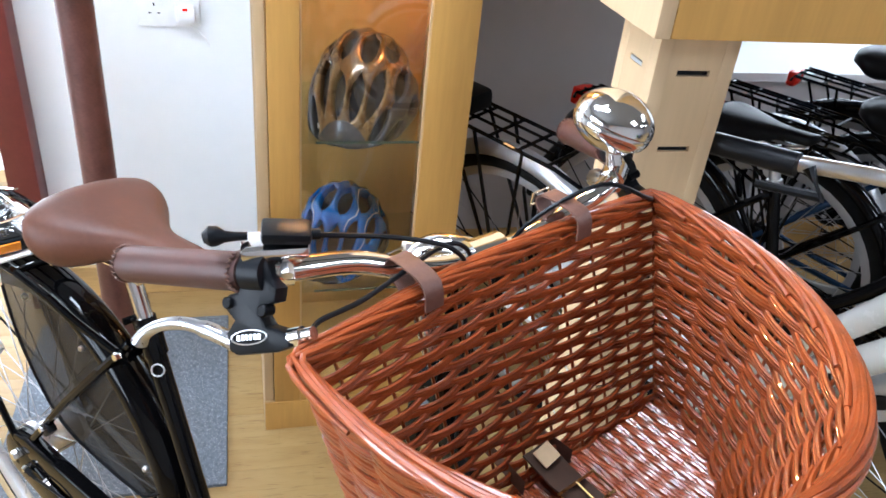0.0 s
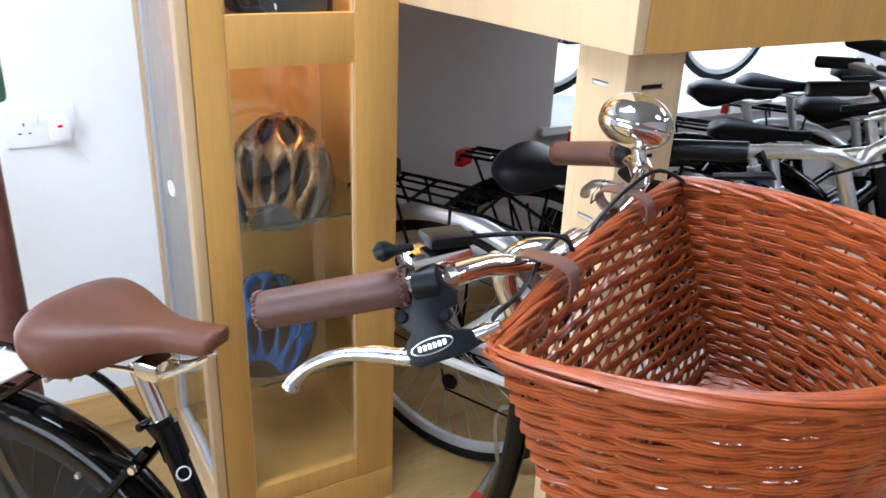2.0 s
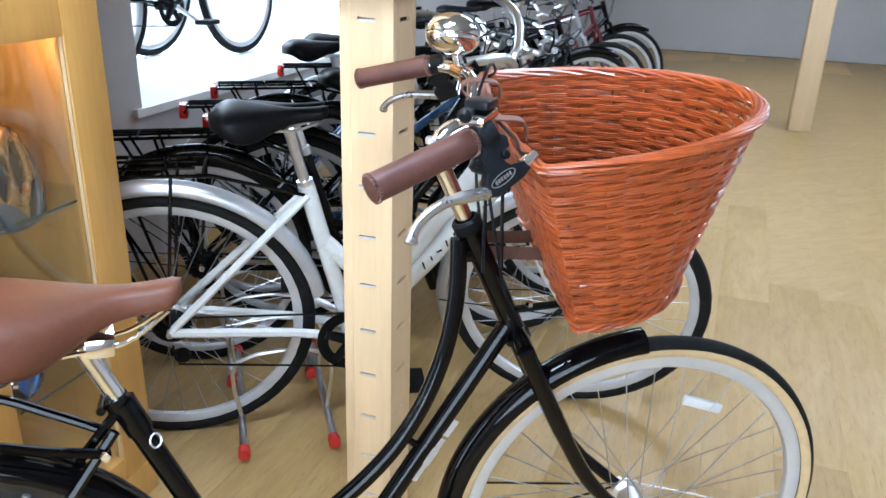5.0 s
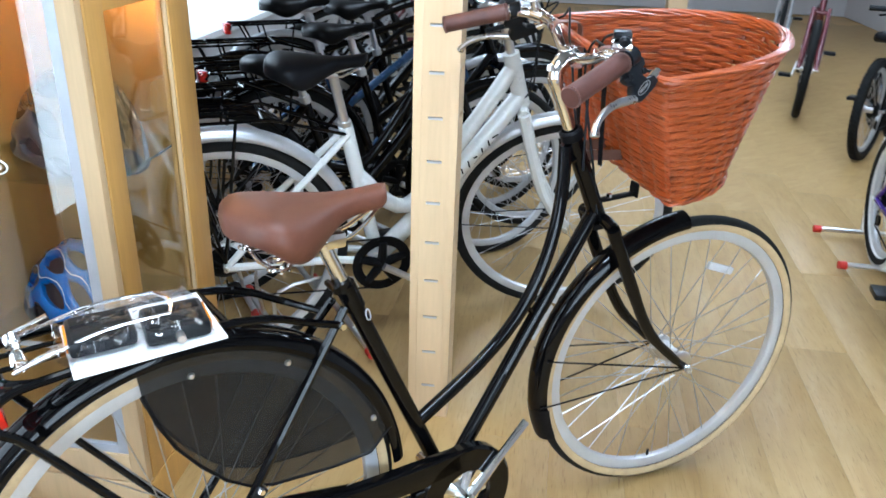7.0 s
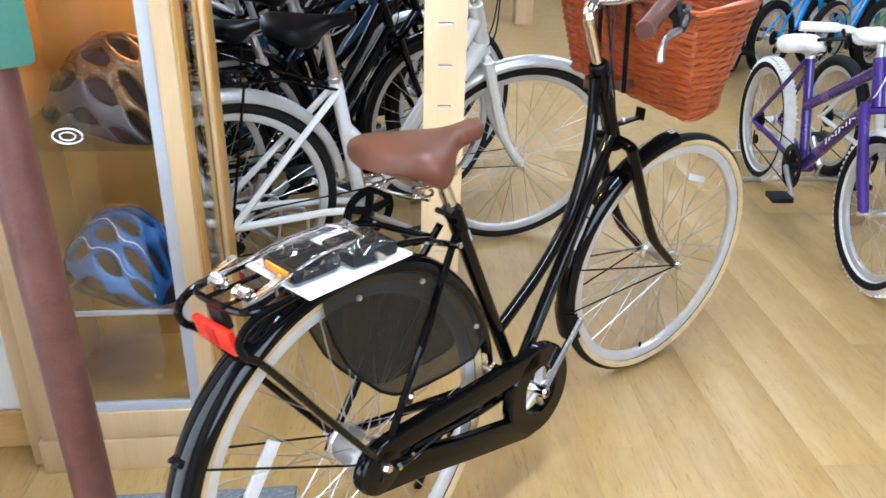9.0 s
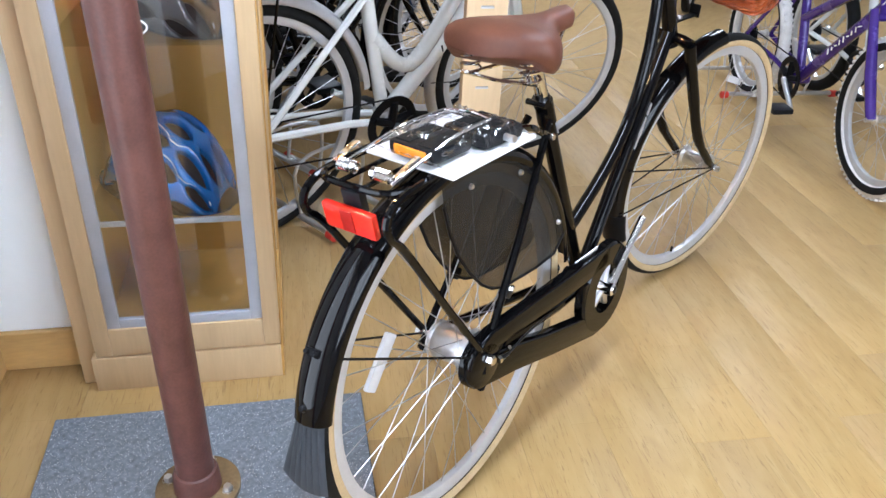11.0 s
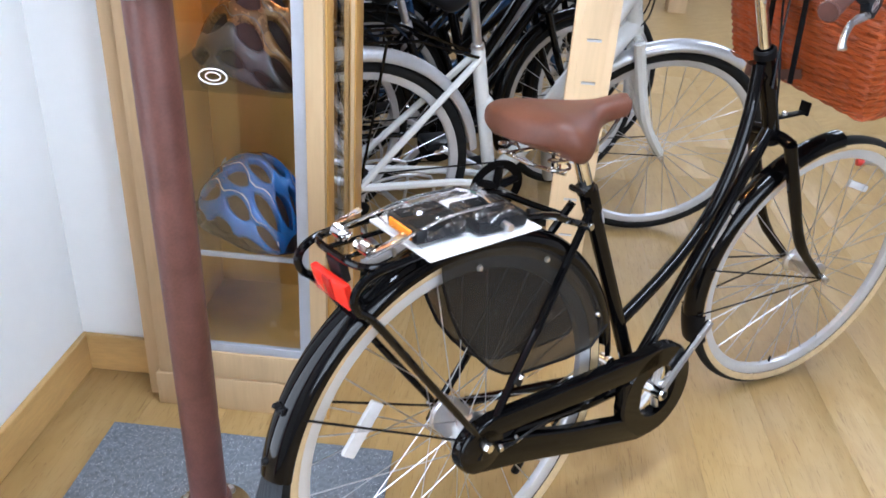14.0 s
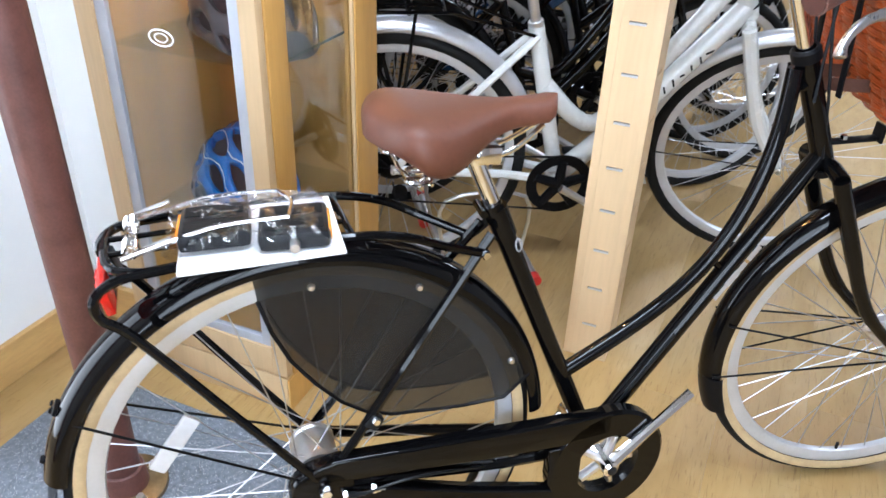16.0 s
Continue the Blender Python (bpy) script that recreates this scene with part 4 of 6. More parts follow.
# rear rack
rack = new("rack")
rack.parent = bike
rack["label"] = "black tubular rear rack with sprung clip"
bm = bmesh.new()
loop = [(0.262, 0.030, 0.688), (0.19, 0.052, 0.722), (0.13, 0.064, 0.750), (0.05, 0.070, 0.764), (-0.10, 0.074, 0.761), (-0.175, 0.077, 0.758), (-0.225, 0.078, 0.752), (-0.251, 0.079, 0.732), (-0.248, 0.079, 0.705), (-0.216, 0.077, 0.672), (-0.12, 0.072, 0.532), (-0.01, 0.068, 0.375)]
for s in (-1, 1):
    tube(bm, spline([(x, s * y, z) for x, y, z in loop], 5), 0.0066, 9)
tube(bm, spline([(-0.190, -0.077, 0.757), (-0.229, -0.058, 0.759), (-0.238, 0, 0.761), (-0.229, 0.058, 0.759), (-0.190, 0.077, 0.757)], 5), 0.0058, 8)
for x, z in ((0.06, 0.764), (-0.10, 0.761)):
    tube(bm, [(x, -0.072, z), (x, 0.072, z)], 0.0052, 8)
for y in (-0.022, 0.022):
    tube(bm, [(0.06, y, 0.765), (-0.234, y, 0.760)], 0.004, 7)
part("rack_frame", bm, M_BLACK, rack)
bm = bmesh.new()
for s in (-1, 1):
    tube(bm, spline([(-0.215, s * 0.052 - 0.006, 0.768), (-0.17, s * 0.050 - 0.020, 0.786), (-0.10, s * 0.046 - 0.036, 0.808), (-0.02, s * 0.042 - 0.044, 0.811)], 5), 0.0027, 7)
tube(bm, spline([(-0.02, -0.086, 0.811), (-0.010, -0.044, 0.812), (-0.02, -0.002, 0.811)], 4), 0.0027, 7)
part("spring_clip", bm, M_CHROME, rack)
for s in (-1, 1):
    pts = [(-0.205 + 0.0085 * math.cos(a), s * (0.016 + 0.0040 * a / 6.28), 0.772 + 0.0085 * math.sin(a)) for a in [6.28 * 8 * i / 80 for i in range(81)]]
    part("coil_spring", tube(bmesh.new(), pts, 0.0017, 5), M_CHROME, rack)
    part("clip_arm", boxed(0.052, 0.012, 0.003, Matrix.Translation((-0.180, s * 0.058, 0.781)) @ pose(0, 0, 0, 0, -18, 0), 0.001), M_CHROME, rack)
refl = part("rear_reflector", boxed(0.012, 0.096, 0.042, Matrix.Translation((-0.243, -0.004, 0.712)) @ pose(0, 0, 0, 0, -12, 0), 0.004), M_RED, bike, "red rectangular rear reflector")
part("centre_lens", boxed(0.004, 0.022, 0.036, Matrix.Translation((-0.2495, -0.004, 0.712)) @ pose(0, 0, 0, 0, -12, 0), 0.001), M_DEEPRED, refl)
part("bracket", boxed(0.014, 0.036, 0.038, Matrix.Translation((-0.232, -0.004, 0.738)) @ pose(0, 0, 0, 0, -12, 0), 0.003), M_PLASTIC, refl)
BIKE_M = bike.matrix_basis.copy()

# card and bagged pedals under the clip
solid("card", boxed(0.195, 0.172, 0.004, Matrix.Translation((-0.052, -0.040, 0.7725)) @ pose(0, 0, 0, 0, -2, -4), 0.001), M_PAPER, "white card booklet lying on the rear rack", "booklet", m=BIKE_M)
for k, (x, y, rz, tilt) in enumerate(((-0.104, -0.020, -6, -2), (-0.012, -0.048, 172, 1))):
    pm = BIKE_M @ pose(x, y - 0.02, 0.789, 0, tilt, rz)
    ped = thing("pedal", pm, "black plastic pedal with orange reflectors in a clear bag", "pedal", "loose pedals")
    part("body", boxed(0.086, 0.092, 0.024, None, 0.009), M_PLASTIC, ped)
    for y in (-0.018, 0.018):
        part("tread_pad", boxed(0.072, 0.030, 0.028, Matrix.Translation((0, y * 1.2, 0)), 0.003), M_RUBBER, ped)
    part("reflector", boxed(0.006, 0.064, 0.015, Matrix.Translation((-0.042, 0, 0)), 0.002), M_ORANGE, ped, "orange reflector")
    part("spindle", tubes(([(0, 0.04, 0), (0, 0.064, 0)], 0.006)), M_ALU, ped)
bm = bmesh.new()
bmesh.ops.create_grid(bm, x_segments=44, y_segments=32, size=0.5)
for v in bm.verts:
    x, y = v.co.x * 0.180, v.co.y * 0.150
    e = max(abs(v.co.x), abs(v.co.y)) * 2
    h = 0.020 * min(1, (1 - e) * 5.0) + 0.003
    v.co = Vector((x, y, h + (0.009 * noise.noise(Vector((x * 40, y * 40, 0))) + 0.011 * abs(noise.noise(Vector((x * 75, y * 65, 3))))) * min(1, (1 - e) * 5)))
bag_ = thing("plastic_bag", BIKE_M @ pose(-0.056, -0.048, 0.778, 0, -2, -6), "crinkled clear plastic bag over the loose pedals", "bag")
part("film", bm, M_BAG, bag_)
bm = bmesh.new()
seal = [[bm.verts.new((-0.0895 - 0.016 * q, -0.070 + 0.140 * j / 20, 0.005 + 0.012 * q + 0.005 * noise.noise(Vector((q * 3, j * 0.5, 8))))) for j in range(21)] for q in (0, 0.5, 1)]
for a, b in zip(seal, seal[1:]):
    for j in range(20):
        bm.faces.new((a[j], a[j + 1], b[j + 1], b[j]))
part("seal_strip", bm, M_BAG, bag_)
part("fold", tube(bmesh.new(), [(-0.075 + 0.0115 * j, 0.030 + 0.012 * math.sin(j * 1.1), 0.030 + 0.004 * math.cos(j * 1.7)) for j in range(14)], 0.0016, 5), M_BAG, bag_)

# ---- wicker basket on the handlebar ----
BASKET_M = BIKE_M @ STEER @ Matrix.Translation((0.9408, 0.0099, 1.1111)) @ pose(0, 0, 0, 3.59, -0.04, -3.85) @ Matrix.Translation((-0.933, 0, -1.113))
basket = thing("basket", BASKET_M, "orange-brown varnished wicker basket strapped to the handlebar", "basket")
B_BACK = 0.40      # share of the loop that is the flat back


def basket_loop(t, k):
    """A point of the D-shaped wall at the height share k: t goes once round, the flat back first."""
    t = t % 1.0
    w = 0.196 + 0.026 * k
    d = 0.190 + 0.146 * k
    back = 0.122 - 0.075 * k
    if t < B_BACK:
        q = t / B_BACK
        x, y = -0.018 * math.sin(math.pi * q) * k, w * (1 - 2 * q)
    else:
        a = math.pi * ((t - B_BACK) / (1 - B_BACK) - 0.5)
        x, y = d * math.cos(a) ** 0.97, w * math.sin(a)
    z = 0.854 + 0.110 * x + k * (0.238 + 0.010 * x)
    return Vector((X0 + back + x, y - 0.11 * x, z))


STAKES = 27
ts = [i / 400 for i in range(400)]
loop_pts = [basket_loop(t, 0.5) for t in ts]
lens = [0.0]
for i in range(400):
    lens.append(lens[-1] + (loop_pts[(i + 1) % 400] - loop_pts[i]).length)


def t_at(s):
    """The loop's parameter at the share s of its length."""
    goal = (s % 1.0) * lens[-1]
    i = max(j for j in range(400) if lens[j] <= goal)
    return (i + (goal - lens[i]) / max(lens[i + 1] - lens[i], 1e-9)) / 400


N_T = STAKES * 7
T_S = [t_at(i / N_T) for i in range(N_T)]


def outward(t, k):
    a, b = basket_loop(t - 0.004, k), basket_loop(t + 0.004, k)
    d = (b - a).normalized()
    return Vector((-d.y, d.x, 0)).normalized() * -1


ROWS = 31
for row in range(ROWS):
    k = 0.02 + 0.95 * row / (ROWS - 1)
    phase = row % 2
    for rod in (-1, 0, 1):
        rr = random.Random(row * 3 + rod)
        seed = rr.random() * 50
        pts, rad = [], []
        for i, t in enumerate(T_S):
            turn = math.pi * (i / 7.0 + phase)
            c = math.cos(turn)
            c = math.copysign(abs(c) ** 0.75, c)
            wob = 0.0012 * noise.noise(Vector((i * 0.10, row * 7.1, seed)))
            slant = 0.0010 * math.sin(turn * 0.5 + row)
            p = basket_loop(t, k) + outward(t, k) * (0.0038 * c * (1 - 0.06 * abs(rod)) + 0.0011 * noise.noise(Vector((i * 0.2, seed, row))))
            pts.append(p + Vector((0, 0, wob + slant + rod * (0.0031 + 0.0004 * noise.noise(Vector((i * 0.09, seed, 4)))))))
            rad.append(0.00215 + 0.00045 * noise.noise(Vector((i * 0.12, row * 3.3, seed))))
        part("weaver", tube(bmesh.new(), pts, rad, 6, closed=True), M_WICKER, basket)
for i in range(STAKES):
    t = T_S[i * 7]
    pts = [basket_loop(t, -0.02 + 1.0 * j / 8) for j in range(9)]
    part("stake", tube(bmesh.new(), pts, 0.0018, 6), M_WICKER, basket)
# border: each rod comes up beside a stake, lies along the rim and tapers off outside
for k in range(4):
    pts = []
    for i in range(N_T):
        t = T_S[i]
        a = 2 * math.pi * (3 * i / N_T + k / 4)
        pts.append(basket_loop(t, 0.985) + outward(t, 1.0) * (0.0050 * math.cos(a) + 0.001) + Vector((0, 0, 0.0042 * math.sin(a))))
    part("rim_strand", tube(bmesh.new(), pts, 0.0027, 6, closed=True), M_WICKER, basket)
for i in range(STAKES):
    rr = random.Random(900 + i)
    span = 7 * (5 + rr.random() * 2)
    pts, rad = [], []
    for j in range(25):
        q = j / 24
        g = i * 7 + span * q
        g0 = int(g) % N_T
        t = T_S[g0] + ((T_S[(g0 + 1) % N_T] - T_S[g0]) % 1.0) * (g - int(g))
        side = -0.0050 + 0.0165 * min(1, q * 1.25) + 0.0016 * noise.noise(Vector((q * 3, i, 6)))
        up = -0.005 * (1 - min(1, q * 6)) + 0.0086 * math.sin(math.pi * (0.10 + 0.80 * q)) - 0.0030 * q + 0.0018 * noise.noise(Vector((q * 4, i, 2)))
        pts.append(basket_loop(t, 1.0) + outward(t, 1.0) * side + Vector((0, 0, up)))
        rad.append((0.0031 + 0.0004 * (rr.random() - 0.5)) * (1 - 0.45 * q ** 3))
    part("rim_rod", tube(bmesh.new(), pts, rad, 7), M_WICKER, basket)
for k in range(3):
    pts = [basket_loop(T_S[i], 0.0) + outward(T_S[i], 0) * (0.004 + 0.004 * math.cos(2 * math.pi * (9 * i / N_T + k / 3))) + Vector((0, 0, 0.004 * math.sin(2 * math.pi * (9 * i / N_T + k / 3)))) for i in range(N_T)]
    part("base_strand", tube(bmesh.new(), pts, 0.0030, 6, closed=True), M_WICKER, basket)
# base: rods run across, weavers lengthwise
outline = [basket_loop(t, 0.0) for t in ts]


def base_z(x):
    return 0.858 + 0.110 * (x - X0 - 0.122)


for r in range(84):
    y = -0.193 + 0.386 * r / 83
    xs = [p.x for p, q in zip(outline, outline[1:] + outline[:1]) if (p.y - y) * (q.y - y) <= 0]
    if len(xs) > 1:
        a, b = min(xs), max(xs)
        n = max(int((b - a) / 0.006), 4)
        pts = []
        for i in range(n + 1):
            x = a + (b - a) * i / n
            pts.append(Vector((x, y + 0.001 * noise.noise(Vector((x * 60, r, 0))), base_z(x) + 0.0017 * math.cos(math.pi * (x / 0.024 + (r // 2) % 2)))))
        part("base_weaver", tube(bmesh.new(), pts, 0.0028, 6), M_WICKER, basket)
for r in range(9):
    x = min(p.x for p in outline) + 0.012 + 0.024 * r
    ys = [p.y for p, q in zip(outline, outline[1:] + outline[:1]) if (p.x - x) * (q.x - x) <= 0]
    if len(ys) > 1:
        part("base_rod", tube(bmesh.new(), [(x, min(ys), base_z(x)), (x, max(ys), base_z(x))], 0.0026, 6), M_WICKER, basket)


def strap_bm(line, width, thick=0.0022):
    bm = bmesh.new()
    rows = []
    for i, p in enumerate(line):
        p = Vector(p)
        d = (Vector(line[min(i + 1, len(line) - 1)]) - Vector(line[max(i - 1, 0)])).normalized()
        n = d.cross(Vector((0, 1, 0))).normalized()
        rows.append([bm.verts.new(p + Vector((0, s * width / 2, 0)) + n * h) for s, h in ((-1, 0), (1, 0), (1, thick), (-1, thick))])
    for a, b in zip(rows, rows[1:]):
        for j in range(4):
            bm.faces.new((a[j], a[(j + 1) % 4], b[(j + 1) % 4], b[j]))
    bm.faces.new(rows[0])
    bm.faces.new(rows[-1][::-1])
    bmesh.ops.recalc_face_normals(bm, faces=bm.faces)
    return bm


for s in (-1, 1):
    bx, y = X0 - 0.002, (-0.088 if s < 0 else 0.105)
    ring = [(bx + 0.055, y, 1.088), (bx + 0.054, y, 1.106), (bx + 0.045, y, 1.1165), (bx + 0.022, y, 1.1185), (bx + 0.000, y, 1.117), (bx - 0.009, y, 1.107), (bx - 0.002, y, 1.095), (bx + 0.012, y, 1.088), (bx + 0.020, y, 1.080)]
    st = part("strap", strap_bm(spline(ring, 4), 0.020), M_STRAP, basket, "brown leather strap")
    part("buckle", tube(bmesh.new(), [(bx - 0.0125, y - 0.012, 1.099), (bx - 0.0125, y + 0.012, 1.099), (bx - 0.0105, y + 0.012, 1.114), (bx - 0.0105, y - 0.012, 1.114)], 0.0012, 6, closed=True), M_CHROME, st)
st = part("strap", strap_bm(spline([(X0 + 0.215, 0.016, 0.873), (X0 + 0.180, 0.013, 0.877), (X0 + 0.150, 0.008, 0.884), (X0 + 0.112, 0.003, 0.898)], 5), 0.034, 0.003), M_DARKSTRAP, basket, "dark brown leather strap with brass buckle")
part("buckle", tube(bmesh.new(), [(X0 + 0.192, -0.010, 0.8815), (X0 + 0.192, 0.040, 0.8815), (X0 + 0.163, 0.038, 0.8855), (X0 + 0.163, -0.012, 0.8855)], 0.0018, 6, closed=True), M_BRASS, st)
part("prong", tubes(([(X0 + 0.192, 0.014, 0.8825), (X0 + 0.163, 0.013, 0.8865)], 0.0013), seg=6), M_BRASS, st)
part("strap_label", boxed(0.020, 0.024, 0.0015, Matrix.Translation((X0 + 0.126, 0.006, 0.8985)) @ pose(0, 0, 0, 0, 22, 8)), M_POST, st, "small cream paper tag")
head_strap = bmesh.new()
c = on_axis(0.888)
pts = [c + Vector((0.12, -0.034, -0.004)), c + Vector((0.05, -0.028, -0.003)), c + Vector((0.0, -0.026, 0)), c + Vector((-0.024, -0.012, 0)), c + Vector((-0.024, 0.012, 0)), c + Vector((0.0, 0.026, 0)), c + Vector((0.05, 0.028, -0.003)), c + Vector((0.12, 0.034, -0.004))]
rows = []
for p in spline(pts, 4):
    rows.append([head_strap.verts.new(p + Vector((0, 0, h))) for h in (-0.011, 0.011)])
for a, b in zip(rows, rows[1:]):
    head_strap.faces.new((a[0], a[1], b[1], b[0]))
bmesh.ops.solidify(head_strap, geom=head_strap.faces[:], thickness=0.003)
part("strap", head_strap, M_STRAP, basket)


# ---- the shop ----
K = Vector((-0.426, 1.0035, 0))            # inner corner left of the cabinet
D1 = V.normalized()
J = K - D1 * 0.693                         # end of the socket wall, at the door jamb
J2 = J - D1 * 1.15
ROOM_H = 2.7


def wall_bm(a, b, z0, z1, thick, side):
    """A wall from a to b; side +1 puts the thickness to the left of that way."""
    a, b = Vector(a), Vector(b)
    d = (b - a).normalized()
    n = Vector((-d.y, d.x, 0)) * side
    c = (a + b) / 2 + n * thick / 2
    return boxed((b - a).length, thick, z1 - z0, axes((c.x, c.y, (z0 + z1) / 2), d))


def structure(name, bm, mat, label, category):
    return solid(name, bm, mat, label, category, kind="structure")


WIN0, WIN1, SILL, WIN_TOP = 1.44, 3.49, 0.70, 2.35
UW = 0.775
structure("wall_socket_side", wall_bm(J, K, 0, ROOM_H, 0.12, 1), M_WHITE, "plain white painted wall with a double socket", "wall")
structure("wall_stub", wall_bm(K, uv(0.40, (K - C0).dot(V)), 0, ROOM_H, 0.10, 1), M_WHITE, "white wall stub beside the display cabinet", "wall")
structure("wall_window_side", wall_bm(uv(UW, 0.10), uv(UW, WIN0), 0, ROOM_H, 0.16, 1), M_GREYWALL, "grey-white wall behind the parked bicycles", "wall")
structure("wall_under_window", wall_bm(uv(UW, WIN0), uv(UW, WIN1), 0, SILL - 0.03, 0.16, 1), M_GREYWALL, "low wall under the display window", "wall")
structure("wall_over_window", wall_bm(uv(UW, WIN0), uv(UW, WIN1), WIN_TOP, ROOM_H, 0.16, 1), M_GREYWALL, "wall over the display window", "wall")
structure("wall_past_window", wall_bm(uv(UW, WIN1), uv(UW, 10.2), 0, ROOM_H, 0.16, 1), M_GREYWALL, "grey wall past the display window", "wall")
structure("wall_far", wall_bm(uv(UW + 0.1, 10.2), uv(-4.8, 10.2), 0, ROOM_H, 0.16, 1), M_GREYWALL, "far grey shop wall", "wall")
# the right and back walls are out of view, grey to hold reflections down
structure("wall_right", wall_bm(uv(-4.8, 10.3), uv(-4.8, -2.6), 0, ROOM_H, 0.16, 1), M_GREYWALL, "plain grey shop wall", "wall")
structure("wall_back_low", wall_bm(uv(-4.9, -2.6), uv(-0.05, -2.6), 0, 0.7, 0.16, 1), M_GREYWALL, "low grey wall under the shop front window", "wall")
structure("wall_back_top", wall_bm(uv(-4.9, -2.6), uv(-0.05, -2.6), 2.3, ROOM_H, 0.16, 1), M_GREYWALL, "grey wall over the shop front window", "wall")
structure("wall_back_side", wall_bm(uv(-4.9, -2.6), uv(-2.9, -2.6), 0.7, 2.3, 0.16, 1), M_GREYWALL, "grey wall beside the shop front window", "wall")
structure("wall_back_corner", wall_bm(uv(-0.55, -2.6), uv(-0.05, -2.6), 0.7, 2.3, 0.16, 1), M_GREYWALL, "grey wall beside the shop front window", "wall")
for k, u in enumerate((-2.88, -1.72, -0.57)):
    structure("window_mullion", boxed(0.06, 0.06, 1.6, axes(uv(u, -2.62, 1.5), V)), M_SOCKET, "white shop front window mullion", "window frame")
structure("backdrop_shopfront", wall_bm(uv(-3.4, -3.1), uv(-0.1, -3.1), 0.2, 2.9, 0.02, 1), M_SHOPFRONT, "bright daylight outside the shop front", "backdrop")
structure("wall_entrance", wall_bm(uv(-0.05, -2.7), J2, 0, ROOM_H, 0.12, 1), M_WHITE, "plain white wall by the entrance", "wall")
structure("wall_over_door", wall_bm(J2, J, 2.1, ROOM_H, 0.12, 1), M_WHITE, "white wall over the entrance", "wall")
bm = bmesh.new()
box(bm, axes((J + D1 * -0.040) + Vector((0, 0, 1.05)), D1), 0.08, 0.15, 2.1, 0.008)
box(bm, axes((J2 + D1 * 0.05) + Vector((0, 0, 1.05)), D1), 0.10, 0.15, 2.1, 0.008)
structure("door_frame", bm, M_DARKRED, "dark red painted entrance door frame", "door frame")
n1 = Vector((-D1.y, D1.x, 0))
structure("backdrop_entrance", wall_bm(J2 - D1 * 1.2 + n1 * 0.9, J + D1 * 1.0 + n1 * 0.9, -0.2, 3.0, 0.02, 1), M_DAY, "bright daylight outside the entrance", "backdrop")
structure("backdrop_window", wall_bm(uv(UW + 2.2, WIN0 - 3.5), uv(UW + 2.2, WIN1 + 4.5), -0.2, 4.0, 0.02, 1), M_DAY, "bright overexposed street outside the window", "backdrop")
structure("window_platform", wall_bm(uv(UW - 0.02, WIN0 - 0.05), uv(UW - 0.02, WIN1 + 0.05), SILL - 0.03, SILL, 1.05, 1), M_WHITE, "white window display platform", "platform")
structure("window_glass", wall_bm(uv(UW + 1.03, WIN0 - 0.3), uv(UW + 1.03, WIN1 + 0.3), SILL, WIN_TOP + 0.2, 0.008, 1), M_GLASS, "shop window pane", "window").visible_shadow = False
floor = structure("floor", boxed(15.5, 8.6, 0.05, axes(uv(-1.2, 3.75, -0.0375), V)), M_SKIRT, "light oak laminate plank floor", "floor")
# out of view; its grey keeps black paint from mirroring a bright ceiling
structure("ceiling", boxed(13.2, 5.9, 0.06, axes(uv(-2.1, 3.8, ROOM_H + 0.03), V)), M_CEIL, "unseen ceiling, toned grey to dim reflections", "ceiling")


def skirting(a, b, side):
    bm = wall_bm(a, b, 0, 0.106, 0.016, side)
    bmesh.ops.bevel(bm, geom=bm.edges[:], offset=0.003, segments=1, affect="EDGES")
    return structure("baseboard", bm, M_SKIRT, "varnished light wood skirting board", "skirting board")


skirting(J, K, -1)
skirting(K - U * 0.014, uv(0.452, (K - C0).dot(V)), -1)
skirting(uv(UW, 0.5), uv(UW, WIN1 + 2), -1)

# ceiling lights
for u, v in ((-0.7, -0.6), (-2.6, 2.1), (-0.9, 3.4), (-2.8, 5.0), (-2.0, 7.6)):
    ld = thing("ceiling_light", axes(uv(u, v, ROOM_H - 0.03), V), "white fluorescent ceiling light fitting", "ceiling light", "ceiling lights")
    part("body", boxed(1.25, 0.16, 0.05, None, 0.006), M_SOCKET, ld)
    part("diffuser", boxed(1.20, 0.12, 0.03, Matrix.Translation((0, 0, -0.035)), 0.010), M_TUBE, ld)
    lamp("fluorescent_lamp", uv(u, v, ROOM_H - 0.10), uv(u, v, 0) + Vector((0, 0.001, 0)), 1.2, 0.34, CEILING_POWER * (1.3 if v < 0 else 1.0), (0.92, 0.98, 1.06))
lamp("window_daylight", uv(UW + 0.95, (WIN0 + WIN1) / 2, 1.55), uv(-2.0, (WIN0 + WIN1) / 2, 0.6), 1.8, 1.5, WINDOW_POWER, (0.92, 0.97, 1.0))
mid = (J + J2) / 2
lamp("entrance_daylight", mid + n1 * 0.25 + Vector((0, 0, 1.1)), mid - n1 * 2.0 + Vector((0, 0, 0.7)), 1.0, 2.0, DOOR_POWER, (0.94, 0.98, 1.0))

# sockets
SM = axes(K - D1 * 0.321 - n1 * 0.004 + Vector((0, 0, 0.892)), D1)
socket = thing("double_socket", SM, "white double wall socket with a plugged-in adapter", "socket")
part("plate", boxed(0.156, 0.010, 0.098, None, 0.003), M_SOCKET, socket)
